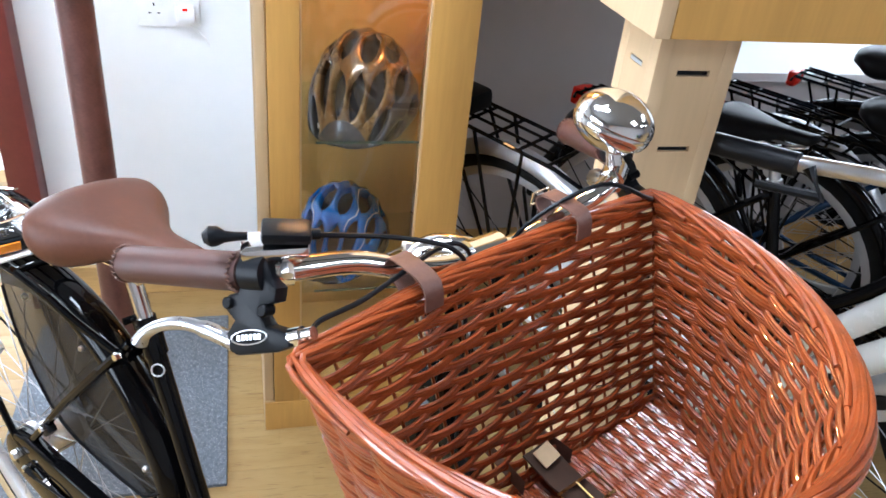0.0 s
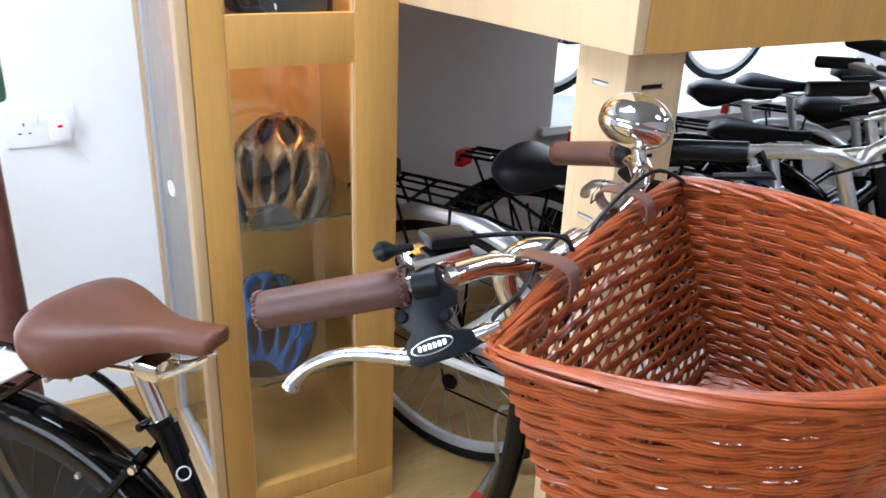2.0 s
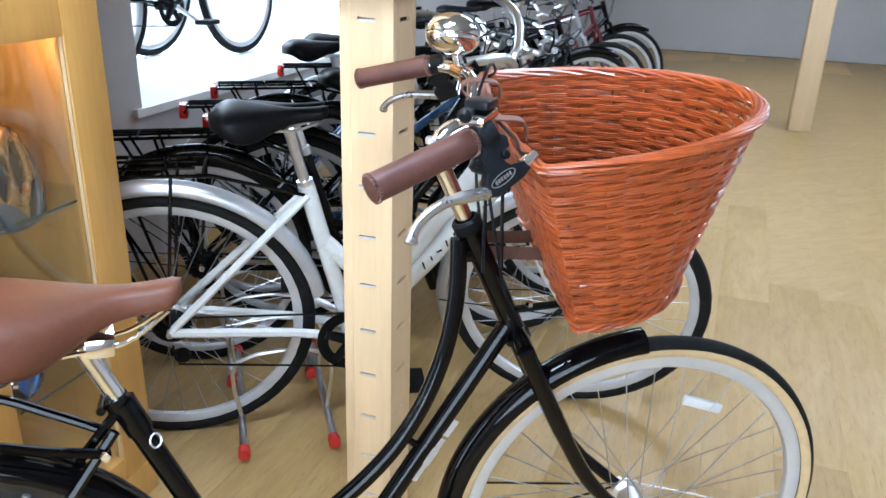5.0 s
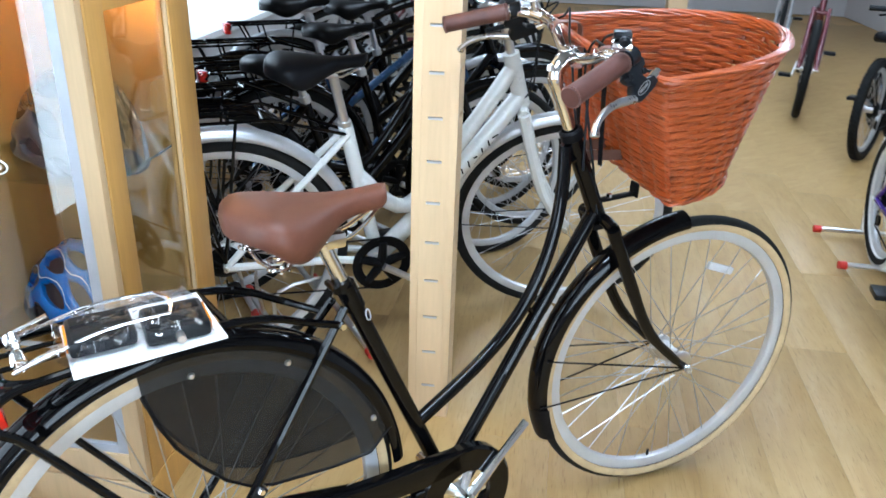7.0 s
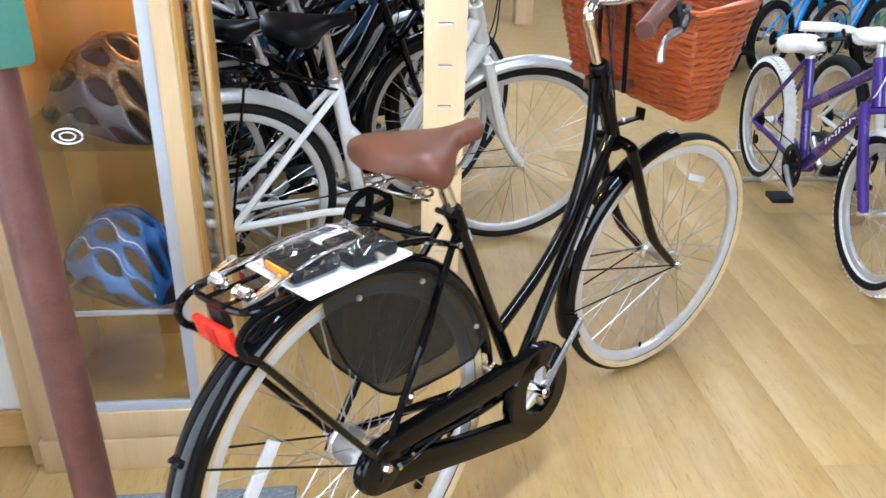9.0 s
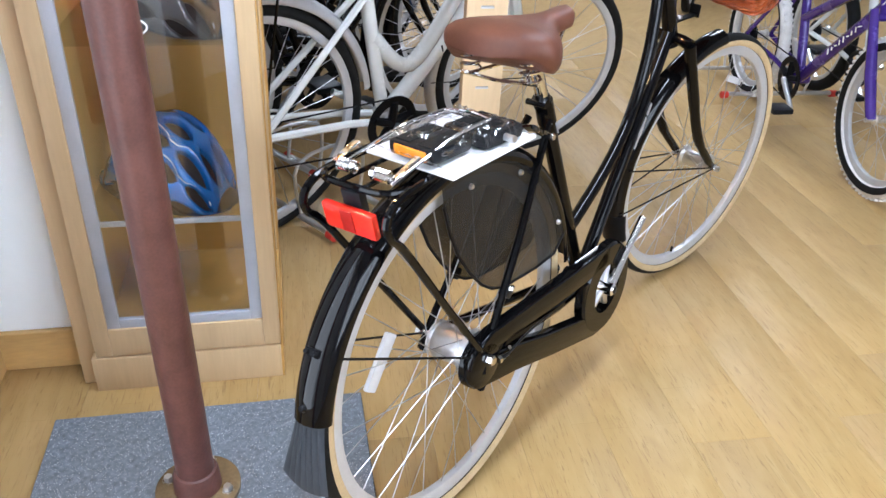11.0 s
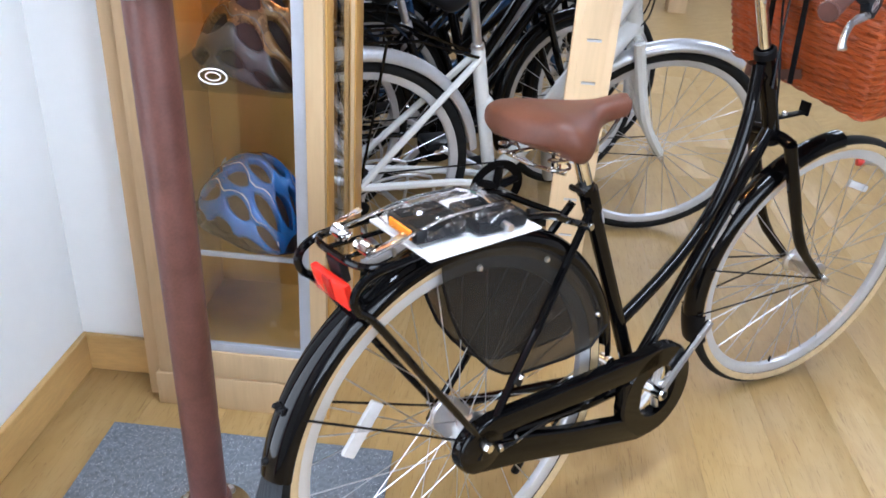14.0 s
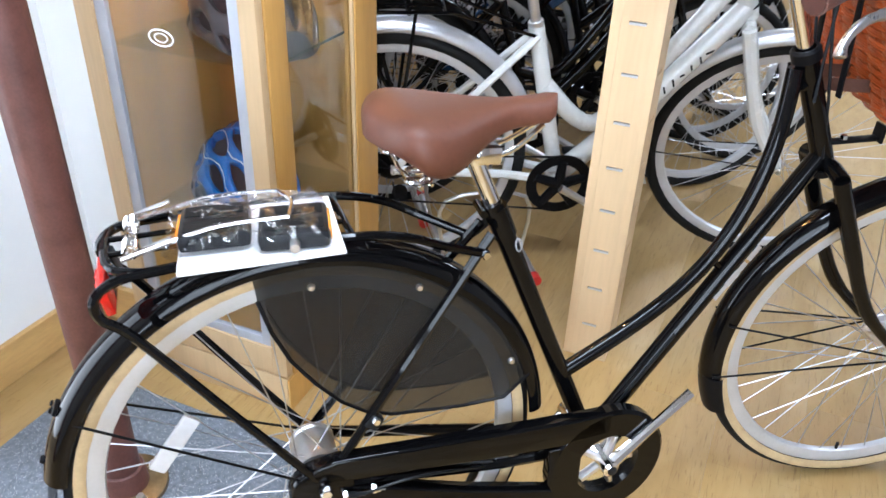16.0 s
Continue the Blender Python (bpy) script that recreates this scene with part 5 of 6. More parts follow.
for x in (-0.036, 0.036):
    part("switch", boxed(0.014, 0.006, 0.022, Matrix.Translation((x * 0.28, -0.007, 0.018)), 0.002), M_SOCKET, socket)
    for dx, dz, w, h in ((0, 0.012, 0.003, 0.008), (-0.011, -0.010, 0.007, 0.003), (0.011, -0.010, 0.007, 0.003)):
        if x < 0:
            part("pin_hole", boxed(w, 0.002, h, Matrix.Translation((x + dx, -0.0055, dz - 0.004))), M_PLASTIC, socket)
plug = part("plug", boxed(0.050, 0.030, 0.046, Matrix.Translation((0.042, -0.020, -0.010)), 0.010), M_SOCKET, socket, "white plug adapter")
part("mark", boxed(0.012, 0.001, 0.006, Matrix.Translation((0.042, -0.0355, 0.004))), M_RED, plug)
part("flex", tube(bmesh.new(), spline([(0.05, -0.02, -0.03), (0.062, -0.014, -0.05), (0.085, -0.007, -0.075), (0.10, -0.006, -0.10)], 5), 0.0022, 6), M_SOCKET, plug)

# ---- glass display cabinet ----
CM = axes(uv(-0.022, -0.035), V)
CD, CW, CH = 0.422, 0.412, 2.02
cab = thing("display_cabinet", CM, "tall beech display cabinet with glass door holding helmets", "display cabinet")


def cbox(name, x0, x1, y0, y1, z0, z1, mat, parent, label="", bevel=0.002):
    return part(name, boxed(x1 - x0, y1 - y0, z1 - z0, Matrix.Translation(((x0 + x1) / 2, (y0 + y1) / 2, (z0 + z1) / 2)), bevel), mat, parent, label)


cbox("plinth", -0.024, CD, 0.004, CW + 0.010, 0.0, 0.092, M_PALE, cab, bevel=0.003)
cbox("side_plinth", -0.022, CD, -0.0015, 0.004, 0.0, 0.0905, M_BEECH, cab, bevel=0.001)
cbox("filler_strip", 0.010, 0.050, CW, CW + 0.044, 0.0, CH, M_PALE, cab, bevel=0.001)
cbox("top", 0.0, CD, 0.0, CW, CH - 0.03, CH, M_BEECH, cab)
cbox("back_panel", CD - 0.018, CD - 0.003, 0.064, CW, 0.092, CH - 0.03, M_BEECH, cab)
cbox("side_panel", 0.03, CD - 0.018, CW - 0.018, CW, 0.092, CH - 0.03, M_BEECH, cab)
cbox("floor_panel", 0.03, CD - 0.018, 0.030, CW - 0.018, 0.092, 0.112, M_BEECH, cab)
# side window frame, flush with y = 0
P0_, P1_ = 0.065, 0.324
sf = new("side_frame")
sf.parent = cab
cbox("stile", 0.002, P0_, 0.0, 0.028, 0.092, CH - 0.03, M_BEECH, sf)
cbox("stile", P1_, CD, 0.0, 0.028, 0.092, CH - 0.03, M_BEECH, sf)
cbox("rail", P0_, P1_, 0.001, 0.027, 0.092, 0.149, M_BEECH, sf)
cbox("rail", P0_, P1_, 0.001, 0.027, 1.125, 1.222, M_BEECH, sf)
cbox("rail", P0_, P1_, 0.001, 0.027, CH - 0.11, CH - 0.03, M_BEECH, sf)
for z0_, z1_ in ((0.149, 1.125), (1.222, CH - 0.11)):
    cbox("pane", P0_, P1_, 0.015, 0.019, z0_, z1_, M_GLASS, sf, bevel=0).visible_shadow = False
    for x in (P0_, P1_ - 0.004):
        cbox("bead", x, x + 0.004, 0.004, 0.012, z0_, z1_, M_PALE, sf, bevel=0)
# glazed door in front, flush with x = 0
door = new("door")
door.parent = cab
door["label"] = "glazed beech door with grey inner frame"
for nm, y0, y1, z0_, z1_ in (("stile", 0.003, 0.040, 0.096, CH - 0.034), ("stile", CW - 0.037, CW - 0.001, 0.096, CH - 0.034), ("rail", 0.040, CW - 0.037, 0.096, 0.168), ("rail", 0.040, CW - 0.037, CH - 0.10, CH - 0.034)):
    cbox(nm, -0.022, 0.0, y0, y1, z0_, z1_, M_PALE, door)
for nm, y0, y1, z0_, z1_ in (("inner_frame", 0.040, 0.066, 0.168, CH - 0.10), ("inner_frame", CW - 0.063, CW - 0.037, 0.168, CH - 0.10), ("inner_frame", 0.066, CW - 0.063, 0.168, 0.190), ("inner_frame", 0.066, CW - 0.063, CH - 0.13, CH - 0.10)):
    cbox(nm, -0.016, -0.004, y0, y1, z0_, z1_, M_GREYFRAME, door, bevel=0.001)
cbox("pane", -0.012, -0.008, 0.066, CW - 0.063, 0.190, CH - 0.13, M_GLASS, door, bevel=0).visible_shadow = False
cbox("handle", -0.052, -0.044, CW - 0.05, CW - 0.03, 1.28, 1.36, M_ALU, door, bevel=0.003)
bm = bmesh.new()
for r in (0.028, 0.015):
    tube(bm, [(-0.0135, 0.226 + r * math.cos(a), 0.834 + 0.55 * r * math.sin(a)) for a in [2 * math.pi * i / 28 for i in range(28)]], 0.0018 if r > 0.02 else 0.0014, 5, closed=True)
part("sticker", bm, M_PAPER, door, "small round white sticker")
for z in (0.405, 0.788, 1.215, 1.62):
    cbox("shelf", 0.036, CD - 0.020, 0.032, CW - 0.020, z - 0.003, z + 0.003, M_SHELFGLASS, cab, "glass shelf", bevel=0)
    cbox("glass_edge", 0.100, CD - 0.022, 0.0315, 0.0325, z - 0.003, z + 0.003, M_GLASSEDGE, cab, bevel=0)
    if z == 0.405:
        cbox("shelf_edge", 0.030, 0.036, 0.07, 0.37, z - 0.006, z + 0.006, M_GREYFRAME, cab, bevel=0.001)
part("lamp", lathe(bmesh.new(), [(0.0, 0.0), (0.028, 0.0), (0.034, 0.02), (0.034, 0.03), (0.0, 0.03)], Matrix.Translation((0.25, 0.25, CH - 0.062)), 18), M_WARM, cab, "small warm halogen downlight")
d = bpy.data.lights.new("cabinet_spot", "POINT")
d.energy, d.color, d.shadow_soft_size = 30, (1.0, 0.58, 0.25), 0.03
new("cabinet_spot", d).matrix_world = CM @ Matrix.Translation((0.22, 0.24, CH - 0.14))
# unseen strip and point light, added for the orange glow on the back panel
part("lamp", boxed(0.10, 0.012, 0.014, Matrix.Translation((0.30, 0.036, 1.172)), 0.003), M_WARM, cab, "unseen warm strip added behind the rail for the glow")
d = bpy.data.lights.new("added_cabinet_strip", "POINT")
d.energy, d.color, d.shadow_soft_size = 2.2, (1.0, 0.50, 0.18), 0.03
new("added_cabinet_strip", d).matrix_world = CM @ Matrix.Translation((0.335, 0.075, 1.150))


LANES = (-84, -58, -34, -11.5, 11.5, 34, 58, 84)
OPENINGS = (((38, 68), (76, 102), (110, 142)), ((30, 56), (63, 90), (97, 130)))


def helmet(m, shell_mat, lower_mat, streak_mat, label, brow=27, sides=(0, 8)):
    """Ribs run from brow to nape over a dark liner; between them open long vents."""
    h = thing("helmet", m, label, "helmet", "helmets in the cabinet")
    a, b, c = 0.170, 0.120, 0.172
    ns = 56

    def place(s, lane, r):
        sn, cs = math.sin(radians(s)), math.cos(radians(s))
        lane += 9 * math.sin(radians(lane * 2)) * cs
        p = Vector((a * cs, b * sn * math.sin(radians(lane)), c * sn * math.cos(radians(lane)))) * r
        p.x *= 1 + 0.10 * max(-cs, 0)
        p.z -= 0.078 * cs * cs + 0.012 * max(-cs, 0)
        p.z = max(p.z, -0.026)
        return p

    def gap(k, s):
        g = 0.0
        for s0, s1 in OPENINGS[k % 2 if k < 4 else (k + 1) % 2]:
            q = (s - s0) / (s1 - s0)
            if 0 < q < 1:
                g = max(g, (4 * q * (1 - q)) ** 0.6)
        return 8.6 * g * (0.75 if k in (0, 7) else 1)
    edges = (-97,) + LANES + (97,)
    for n in range(9):
        bms = {"rib": bmesh.new(), "lower_shell": bmesh.new()}
        rows = []
        for i in range(ns + 1):
            s = 6 + 168 * i / ns
            l0 = edges[n] + (gap(n - 1, s) if n else 0)
            l1 = edges[n + 1] - (gap(n, s) if n < 8 else 0)
            mid, half = (l0 + l1) / 2, (l1 - l0) / 2
            k0, k1 = min(1, (gap(n - 1, s) if n else 9) / 3), min(1, (gap(n, s) if n < 8 else 9) / 3)
            up = 0.020 * max(k0, k1)
            rows.append([place(s, mid + half * f, r) for f, r in ((-0.94, 0.86), (-1, 1 - 0.055 * k0), (-0.93, 1 - 0.010 * k0), (-0.6, 1 + up * 0.55), (0, 1 + up), (0.6, 1 + up * 0.55), (0.93, 1 - 0.010 * k1), (1, 1 - 0.055 * k1), (0.94, 0.86))])
        for i in range(ns):
            s = 6 + 168 * (i + 0.5) / ns
            kind = "lower_shell" if n in sides or s < brow else "rib"
            bm = bms[kind]
            q0, q1 = [bm.verts.new(p) for p in rows[i]], [bm.verts.new(p) for p in rows[i + 1]]
            for j in range(8):
                bm.faces.new((q0[j], q0[j + 1], q1[j + 1], q1[j]))
        for kind, bm in bms.items():
            bmesh.ops.remove_doubles(bm, verts=bm.verts[:], dist=1e-6)
            if bm.faces:
                part(kind, bm, lower_mat if kind == "lower_shell" else shell_mat, h, sharp=60)
            else:
                bm.free()
        if n in (2, 3, 5, 6):
            sg = -1 if n < 4 else 1
            bm = bmesh.new()
            last = None
            for i in range(25):
                s = 44 + 76 * i / 24
                l0, l1 = edges[n] + gap(n - 1, s), edges[n + 1] - gap(n, s)
                w = 0.09 * math.sin(math.pi * (i + 0.5) / 25)
                mid, half = (l0 + l1) / 2, (l1 - l0) / 2
                cur = [bm.verts.new(place(s, mid + half * (sg * 0.42 + f * w), 1.0195)) for f in (-1, 1)]
                if last:
                    bm.faces.new((last[0], last[1], cur[1], cur[0]))
                last = cur
            part("streak", bm, streak_mat, h)
    bm = bmesh.new()
    rows = [[bm.verts.new(place(6 + 168 * i / 24, -96 + 192 * j / 24, 0.90)) for j in range(25)] for i in range(25)]
    for i in range(24):
        for j in range(24):
            bm.faces.new((rows[i][j], rows[i][j + 1], rows[i + 1][j + 1], rows[i + 1][j]))
    part("liner", bm, M_FOAM, h)
    bm = bmesh.new()
    lathe(bm, [(0.094, 0.002), (0.100, -0.014), (0.090, -0.016), (0.084, 0.0)], Matrix.Translation((0, 0, -0.012)) @ Matrix.Diagonal((1.36, 1.0, 1.0, 1)), 40)
    part("edge_band", bm, M_PLASTIC, h)
    for s in (-1, 1):
        part("chin_strap", tube(bmesh.new(), spline([(0.03, s * 0.092, -0.012), (0.01, s * 0.075, -0.022), (-0.02, s * 0.03, -0.023), (0.03, s * 0.004, -0.023)], 4), 0.003, 6), M_PLASTIC, h)
    part("tag", boxed(0.020, 0.002, 0.011, Matrix.Translation((0.136, -0.052, 0.000)) @ pose(0, 0, 0, 15, 0, -60)), M_PAPER, h)
    return h


helmet(CM @ pose(0.225, 0.190, 0.817, 0, 6, -116), M_GOLD, M_GUNMETAL, M_GUNMETAL, "dark gold and grey vented cycle helmet on a glass shelf", brow=30, sides=(0, 1, 7, 8))
helmet(CM @ pose(0.190, 0.225, 0.433, 0, 6, -118) @ Matrix.Scale(0.94, 4), M_BLUE, M_PLASTIC, M_SILVER, "shiny blue vented cycle helmet on a glass shelf")
helmet(CM @ pose(0.215, 0.20, 1.245, 0, 6, -80), M_PLASTIC, M_PLASTIC, M_RED, "black vented cycle helmet on a glass shelf")

# ---- slotted post and header of the display stand ----
PC = Vector((0.7948, 0.4705, 0))
PM = axes(PC, V)      # x along V, y along U
post = thing("slotted_post", PM, "cream beech post with rows of slots, silver metal on the face, black at the side", "post")
P_H = 1.236
SLOTS = [0.101 + 0.1078 * i for i in range(11)]
bm = bmesh.new()
# the core, with grooves left between the face strips
box(bm, Matrix.Translation((0.055, 0.052, P_H / 2)), 0.086, 0.080, P_H)
part("core", bm, M_PALE, post)
edges = [0.0] + [z for s in SLOTS for z in (s - 0.004, s + 0.004)] + [P_H]
for a, b in zip(edges[::2], edges[1::2]):
    cbox("face_strip", -0.002, 0.012, 0.034, 0.070, a, b, M_POST, post, bevel=0)
    cbox("side_strip", 0.031, 0.079, -0.002, 0.012, a, b, M_POST, post, bevel=0)
# face inserts are silver, side inserts black
for z in SLOTS:
    cbox("slot_insert", -0.001, 0.011, 0.0345, 0.0695, z - 0.0038, z + 0.0012, M_RIM, post, bevel=0)
    cbox("slot_insert", 0.0315, 0.0785, 0.004, 0.011, z - 0.0038, z + 0.0035, M_PLASTIC, post, bevel=0)
for x0, y0 in ((-0.0025, -0.0025), (-0.0025, 0.086), (0.092, -0.0025)):
    cbox("corner_trim", x0, x0 + 0.021, y0, y0 + 0.021, 0, P_H, M_POST, post, bevel=0.0012)
for y0, y1 in ((0.018, 0.034), (0.070, 0.086)):
    cbox("face_stile", -0.002, 0.012, y0, y1, 0, P_H, M_POST, post, bevel=0)
for x0, x1 in ((0.018, 0.031), (0.079, 0.092)):
    cbox("side_stile", x0, x1, -0.002, 0.012, 0, P_H, M_POST, post, bevel=0)
HC = Vector((0.806, 0.411, P_H))
HM = axes(HC, V)
hd = thing("display_header", HM, "cream laminate header boards with a deeper-toned side, above the slotted post", "display stand")
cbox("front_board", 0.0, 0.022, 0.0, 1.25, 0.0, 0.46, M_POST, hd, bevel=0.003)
# the side board takes a deeper tone than the front
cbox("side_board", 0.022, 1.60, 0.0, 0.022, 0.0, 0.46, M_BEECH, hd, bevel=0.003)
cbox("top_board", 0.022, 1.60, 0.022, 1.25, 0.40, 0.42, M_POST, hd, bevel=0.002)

# ---- work stand pole and mat ----
pole = thing("stand_pole", Matrix.Translation((-0.349, 0.340, 0.010)) @ pose(0, 0, 0, -0.45, -0.58, 0), "brown painted steel stand pole with green head, bolted to mat", "work stand")
part("tube", lathe(bmesh.new(), [(0.0, 0.02), (0.036, 0.02), (0.036, 1.055), (0.0, 1.055)], None, 32), M_POLE, pole)
part("collar", lathe(bmesh.new(), [(0.036, 0.010), (0.046, 0.012), (0.044, 0.050), (0.0405, 0.058), (0.036, 0.060)], None, 32), M_POLE, pole)
part("flange", lathe(bmesh.new(), [(0.0, 0.013), (0.078, 0.013), (0.082, 0.010), (0.082, 0.0), (0.0, 0.0)], None, 40), material("brass_brown_flange", (0.20, 0.14, 0.07), 0.35, 0.6, 0.3, 20), pole)
for a in (30, 120, 210, 300):
    part("bolt", lathe(bmesh.new(), [(0.0, 0.024), (0.008, 0.024), (0.009, 0.021), (0.009, 0.013), (0.013, 0.013), (0.013, 0.012)], Matrix.Translation((0.062 * math.cos(radians(a)), 0.062 * math.sin(radians(a)), 0)), 6), M_ALU, pole)
head = part("head", boxed(0.105, 0.095, 0.26, Matrix.Translation((0, 0, 1.175)), 0.014), M_GREEN, pole, "green enamel stand head")
part("dial", boxed(0.002, 0.05, 0.11, Matrix.Translation((0.0535, 0, 1.195)), 0.0), M_PLASTIC, head)
bm = bmesh.new()
A = Vector((-0.435, 0.734, 0))
ma = (Vector((0.074, 0.304, 0)) - A)
mb = Vector((ma.y, -ma.x, 0)).normalized() * 0.52
f = bm.faces.new([bm.verts.new(p) for p in (A, A + mb, A + ma + mb, A + ma)])
bmesh.ops.recalc_face_normals(bm, faces=bm.faces)
if f.normal.z < 0:
    f.normal_flip()
ext = bmesh.ops.extrude_face_region(bm, geom=[f])
for v in ext["geom"]:
    if isinstance(v, bmesh.types.BMVert):
        v.co.z = 0.010
bmesh.ops.recalc_face_normals(bm, faces=bm.faces)
bmesh.ops.bevel(bm, geom=bm.edges[:], offset=0.002, segments=1, affect="EDGES")
solid("rubber_mat", bm, M_MAT, "dark grey flecked rubber mat on the floor", "mat")


# ---- the other bicycles ----
def make_bike(label, rear, ahead, paint, R=0.345, w=0.019, style="diamond", wall=None, tyre=M_RUBBER, fender=None, rack_on=False, lean=3, bars="flat",
              saddle_mat=M_BLACK_SATIN, steer=0.0, chain=False, knobs=False, grip_mat=M_PLASTIC, suspension=False, base=0.0, group="", bright=None, bag=False, seat_h=None, spokes=32, lettering=None, fat=1.0, seat_tilt=0.29, seat_len=None, joint=0.40):
    rear, ahead = Vector((*rear, 0)), Vector((*ahead, 0))
    d = ahead - rear
    L = d.length
    b = thing("bicycle", axes(rear + Vector((0, 0, base)), d) @ pose(0, 0, 0, -lean), label, "bicycle", group)
    k = L / 1.08
    hd = radians(70)
    sd = Vector((-math.cos(hd), 0, math.sin(hd)))
    fa = Vector((L - 0.047 * k, 0, R - 0.015))
    st = Matrix.Translation(fa) @ Matrix.Rotation(radians(steer), 4, sd) @ Matrix.Translation(-fa)

    def ax(z):
        return fa + sd * ((z - fa.z) / sd.z)
    bb = Vector((0.455 * k, 0, R - 0.06 * k))
    sh = seat_h or 0.94 * k
    sdv = Vector((-seat_tilt, 0, math.sqrt(1 - seat_tilt ** 2)))
    lug = bb + sdv * (seat_len or (0.45 * k if style != "step" else 0.42 * k))
    crown_z = R * 2 + 0.035
    ht, hl = ax(crown_z + 0.15 * k), ax(crown_z + 0.012)
    bm = bmesh.new()
    tube(bm, [bb, lug], 0.016 * fat, 10)
    tube(bm, [hl - sd * 0.01, ht + sd * 0.01], 0.019 * fat, 10)
    if style == "diamond":
        tube(bm, [ht - sd * 0.03, lug - sdv * 0.02], 0.016 * fat, 10)
        tube(bm, [hl + sd * 0.02, bb], 0.018 * fat, 10)
    elif style == "mixte":
        tube(bm, [ht - sd * 0.03, bb.lerp(lug, 0.55)], 0.017 * fat, 10)
        tube(bm, [hl + sd * 0.02, bb], 0.019 * fat, 10)
    else:
        tube(bm, spline([ht - sd * 0.035, ht + (bb - ht) * 0.35 + Vector((-0.0, 0, -0.035)), ht + (bb - ht) * 0.7 + Vector((-0.03, 0, -0.02)), bb.lerp(lug, joint)], 6), 0.018 * fat, 10)
        tube(bm, spline([hl + sd * 0.02, hl.lerp(bb, 0.5) + Vector((-0.02, 0, -0.03)), bb], 6), 0.021 * fat, 10)
    for s in (-1, 1):
        tube(bm, [(0, s * 0.06, R), (0.3 * k, s * 0.04, R - 0.03 * k), (bb.x, s * 0.03, bb.z)], 0.0095 * fat, 7)
        tube(bm, [(0, s * 0.06, R), lug + Vector((0.004, s * 0.018, -0.02))], 0.008 * fat, 7)
    tube(bm, [bb + Vector((0, -0.035, 0)), bb + Vector((0, 0.035, 0))], 0.021 * fat, 12)
    part("frame", bm, paint, b)
    if lettering:
        dd = (bb - hl).normalized()
        for i in range(9):
            p = hl.lerp(bb, 0.20 + 0.045 * i)
            part("decal", box(bmesh.new(), axes(p + Vector((0, -0.0205 * fat, 0.002)), dd) @ pose(0, 0, 0, 0, 62 if i % 3 else -20, 0), 0.022 - 0.003 * (i % 4), 0.003, 0.0045), lettering, b)
    bm = bmesh.new()
    cr = ax(crown_z - 0.008)
    tube(bm, [cr + Vector((0, -0.05, 0)), cr + Vector((0, 0.05, 0))], 0.014, 8)
    for s in (-1, 1):
        if suspension:
            tube(bm, [cr + Vector((0, s * 0.05, 0.03)), ax(R + 0.13 * k) + Vector((0.02, s * 0.05, 0)), Vector((L, s * 0.055, R))], [0.015, 0.021, 0.018], 10)
        else:
            tube(bm, spline([cr + Vector((0, s * 0.05, 0)), ax(R + 0.14 * k) + Vector((0.004, s * 0.054, 0)), Vector((L, s * 0.055, R))], 5), [0.014 * fat] * 6 + [0.012 * fat] * 4 + [0.010], 8)
    part("fork", moved(bm, st), paint, b)
    build_wheel("rear_wheel", b, Matrix.Translation((0, 0, R)), R, w, 0.024, spokes, tyre, wall, seg=48, knobs=knobs)
    build_wheel("front_wheel", b, st @ Matrix.Translation((L, 0, R)), R, w, 0.018, spokes, tyre, wall, seg=48, knobs=knobs)
    if fender:
        part("rear_mudguard", moved(fender_bm(R + 0.022, 0.027, 10, 175, seg=36), Matrix.Translation((0, 0, R))), fender, b)
        part("front_mudguard", moved(fender_bm(R + 0.022, 0.027, 62, 205, seg=32), st @ Matrix.Translation((L, 0, R))), fender, b)
        for s in (-1, 1):
            for a, mm in ((140, Matrix.Translation((0, 0, R))), (172, Matrix.Translation((0, 0, R))), (185, st @ Matrix.Translation((L, 0, R)))):
                part("mudguard_stay", tube(bmesh.new(), [mm @ Vector((0, s * 0.06, 0)), mm @ Vector(((R + 0.02) * math.cos(radians(a)), s * 0.028, (R + 0.02) * math.sin(radians(a))))], 0.002, 5), M_BLACK_SATIN, b)
    # saddle, post
    sp = lug + sdv * ((sh - 0.055 - lug.z) / sdv.z)
    part("seat_post", tubes(([lug, sp], 0.0135), ([lug - sdv * 0.012, lug + sdv * 0.014], 0.02), seg=12), M_ALU, b)
    sadm = Matrix.Translation((sp.x - 0.01, 0, sh))
    sd_ = part("saddle", moved(saddle_bm(0.27 * max(k, 0.85), 0.19 * max(k, 0.8), 0.06, 0.045), sadm), saddle_mat, b, sharp=70)
    bm = bmesh.new()
    for s in (-1, 1):
        tube(bm, [sadm @ Vector(p) for p in ((0.08, s * 0.01, -0.035), (0.03, s * 0.02, -0.052), (-0.05, s * 0.022, -0.052), (-0.10, s * 0.05, -0.045))], 0.0035, 6)
    part("rail_wire", bm, M_ALU, sd_)
    # bars
    top = ax(crown_z + 0.15 * k + (0.12 if bars != "flat" else 0.06) * k)
    bm = tubes(([ht, top], 0.0135), ([top, top + Vector((0.045, 0, 0.02))], 0.014), seg=10)
    part("stem", moved(bm, st), M_ALU, b)
    bc = top + Vector((0.045, 0, 0.02))
    hw = 0.29 * max(k, 0.85)
    if bars == "flat":
        prof = [(0, 0, 0), (0, 0.08, 0.0), (-0.01, 0.14, 0.03), (-0.04, hw, 0.035)]
    else:
        prof = [(0, 0, 0), (0.01, 0.07, 0.01), (-0.01, 0.15, 0.06), (-0.10, 0.25, 0.075), (-0.19, hw, 0.07)]
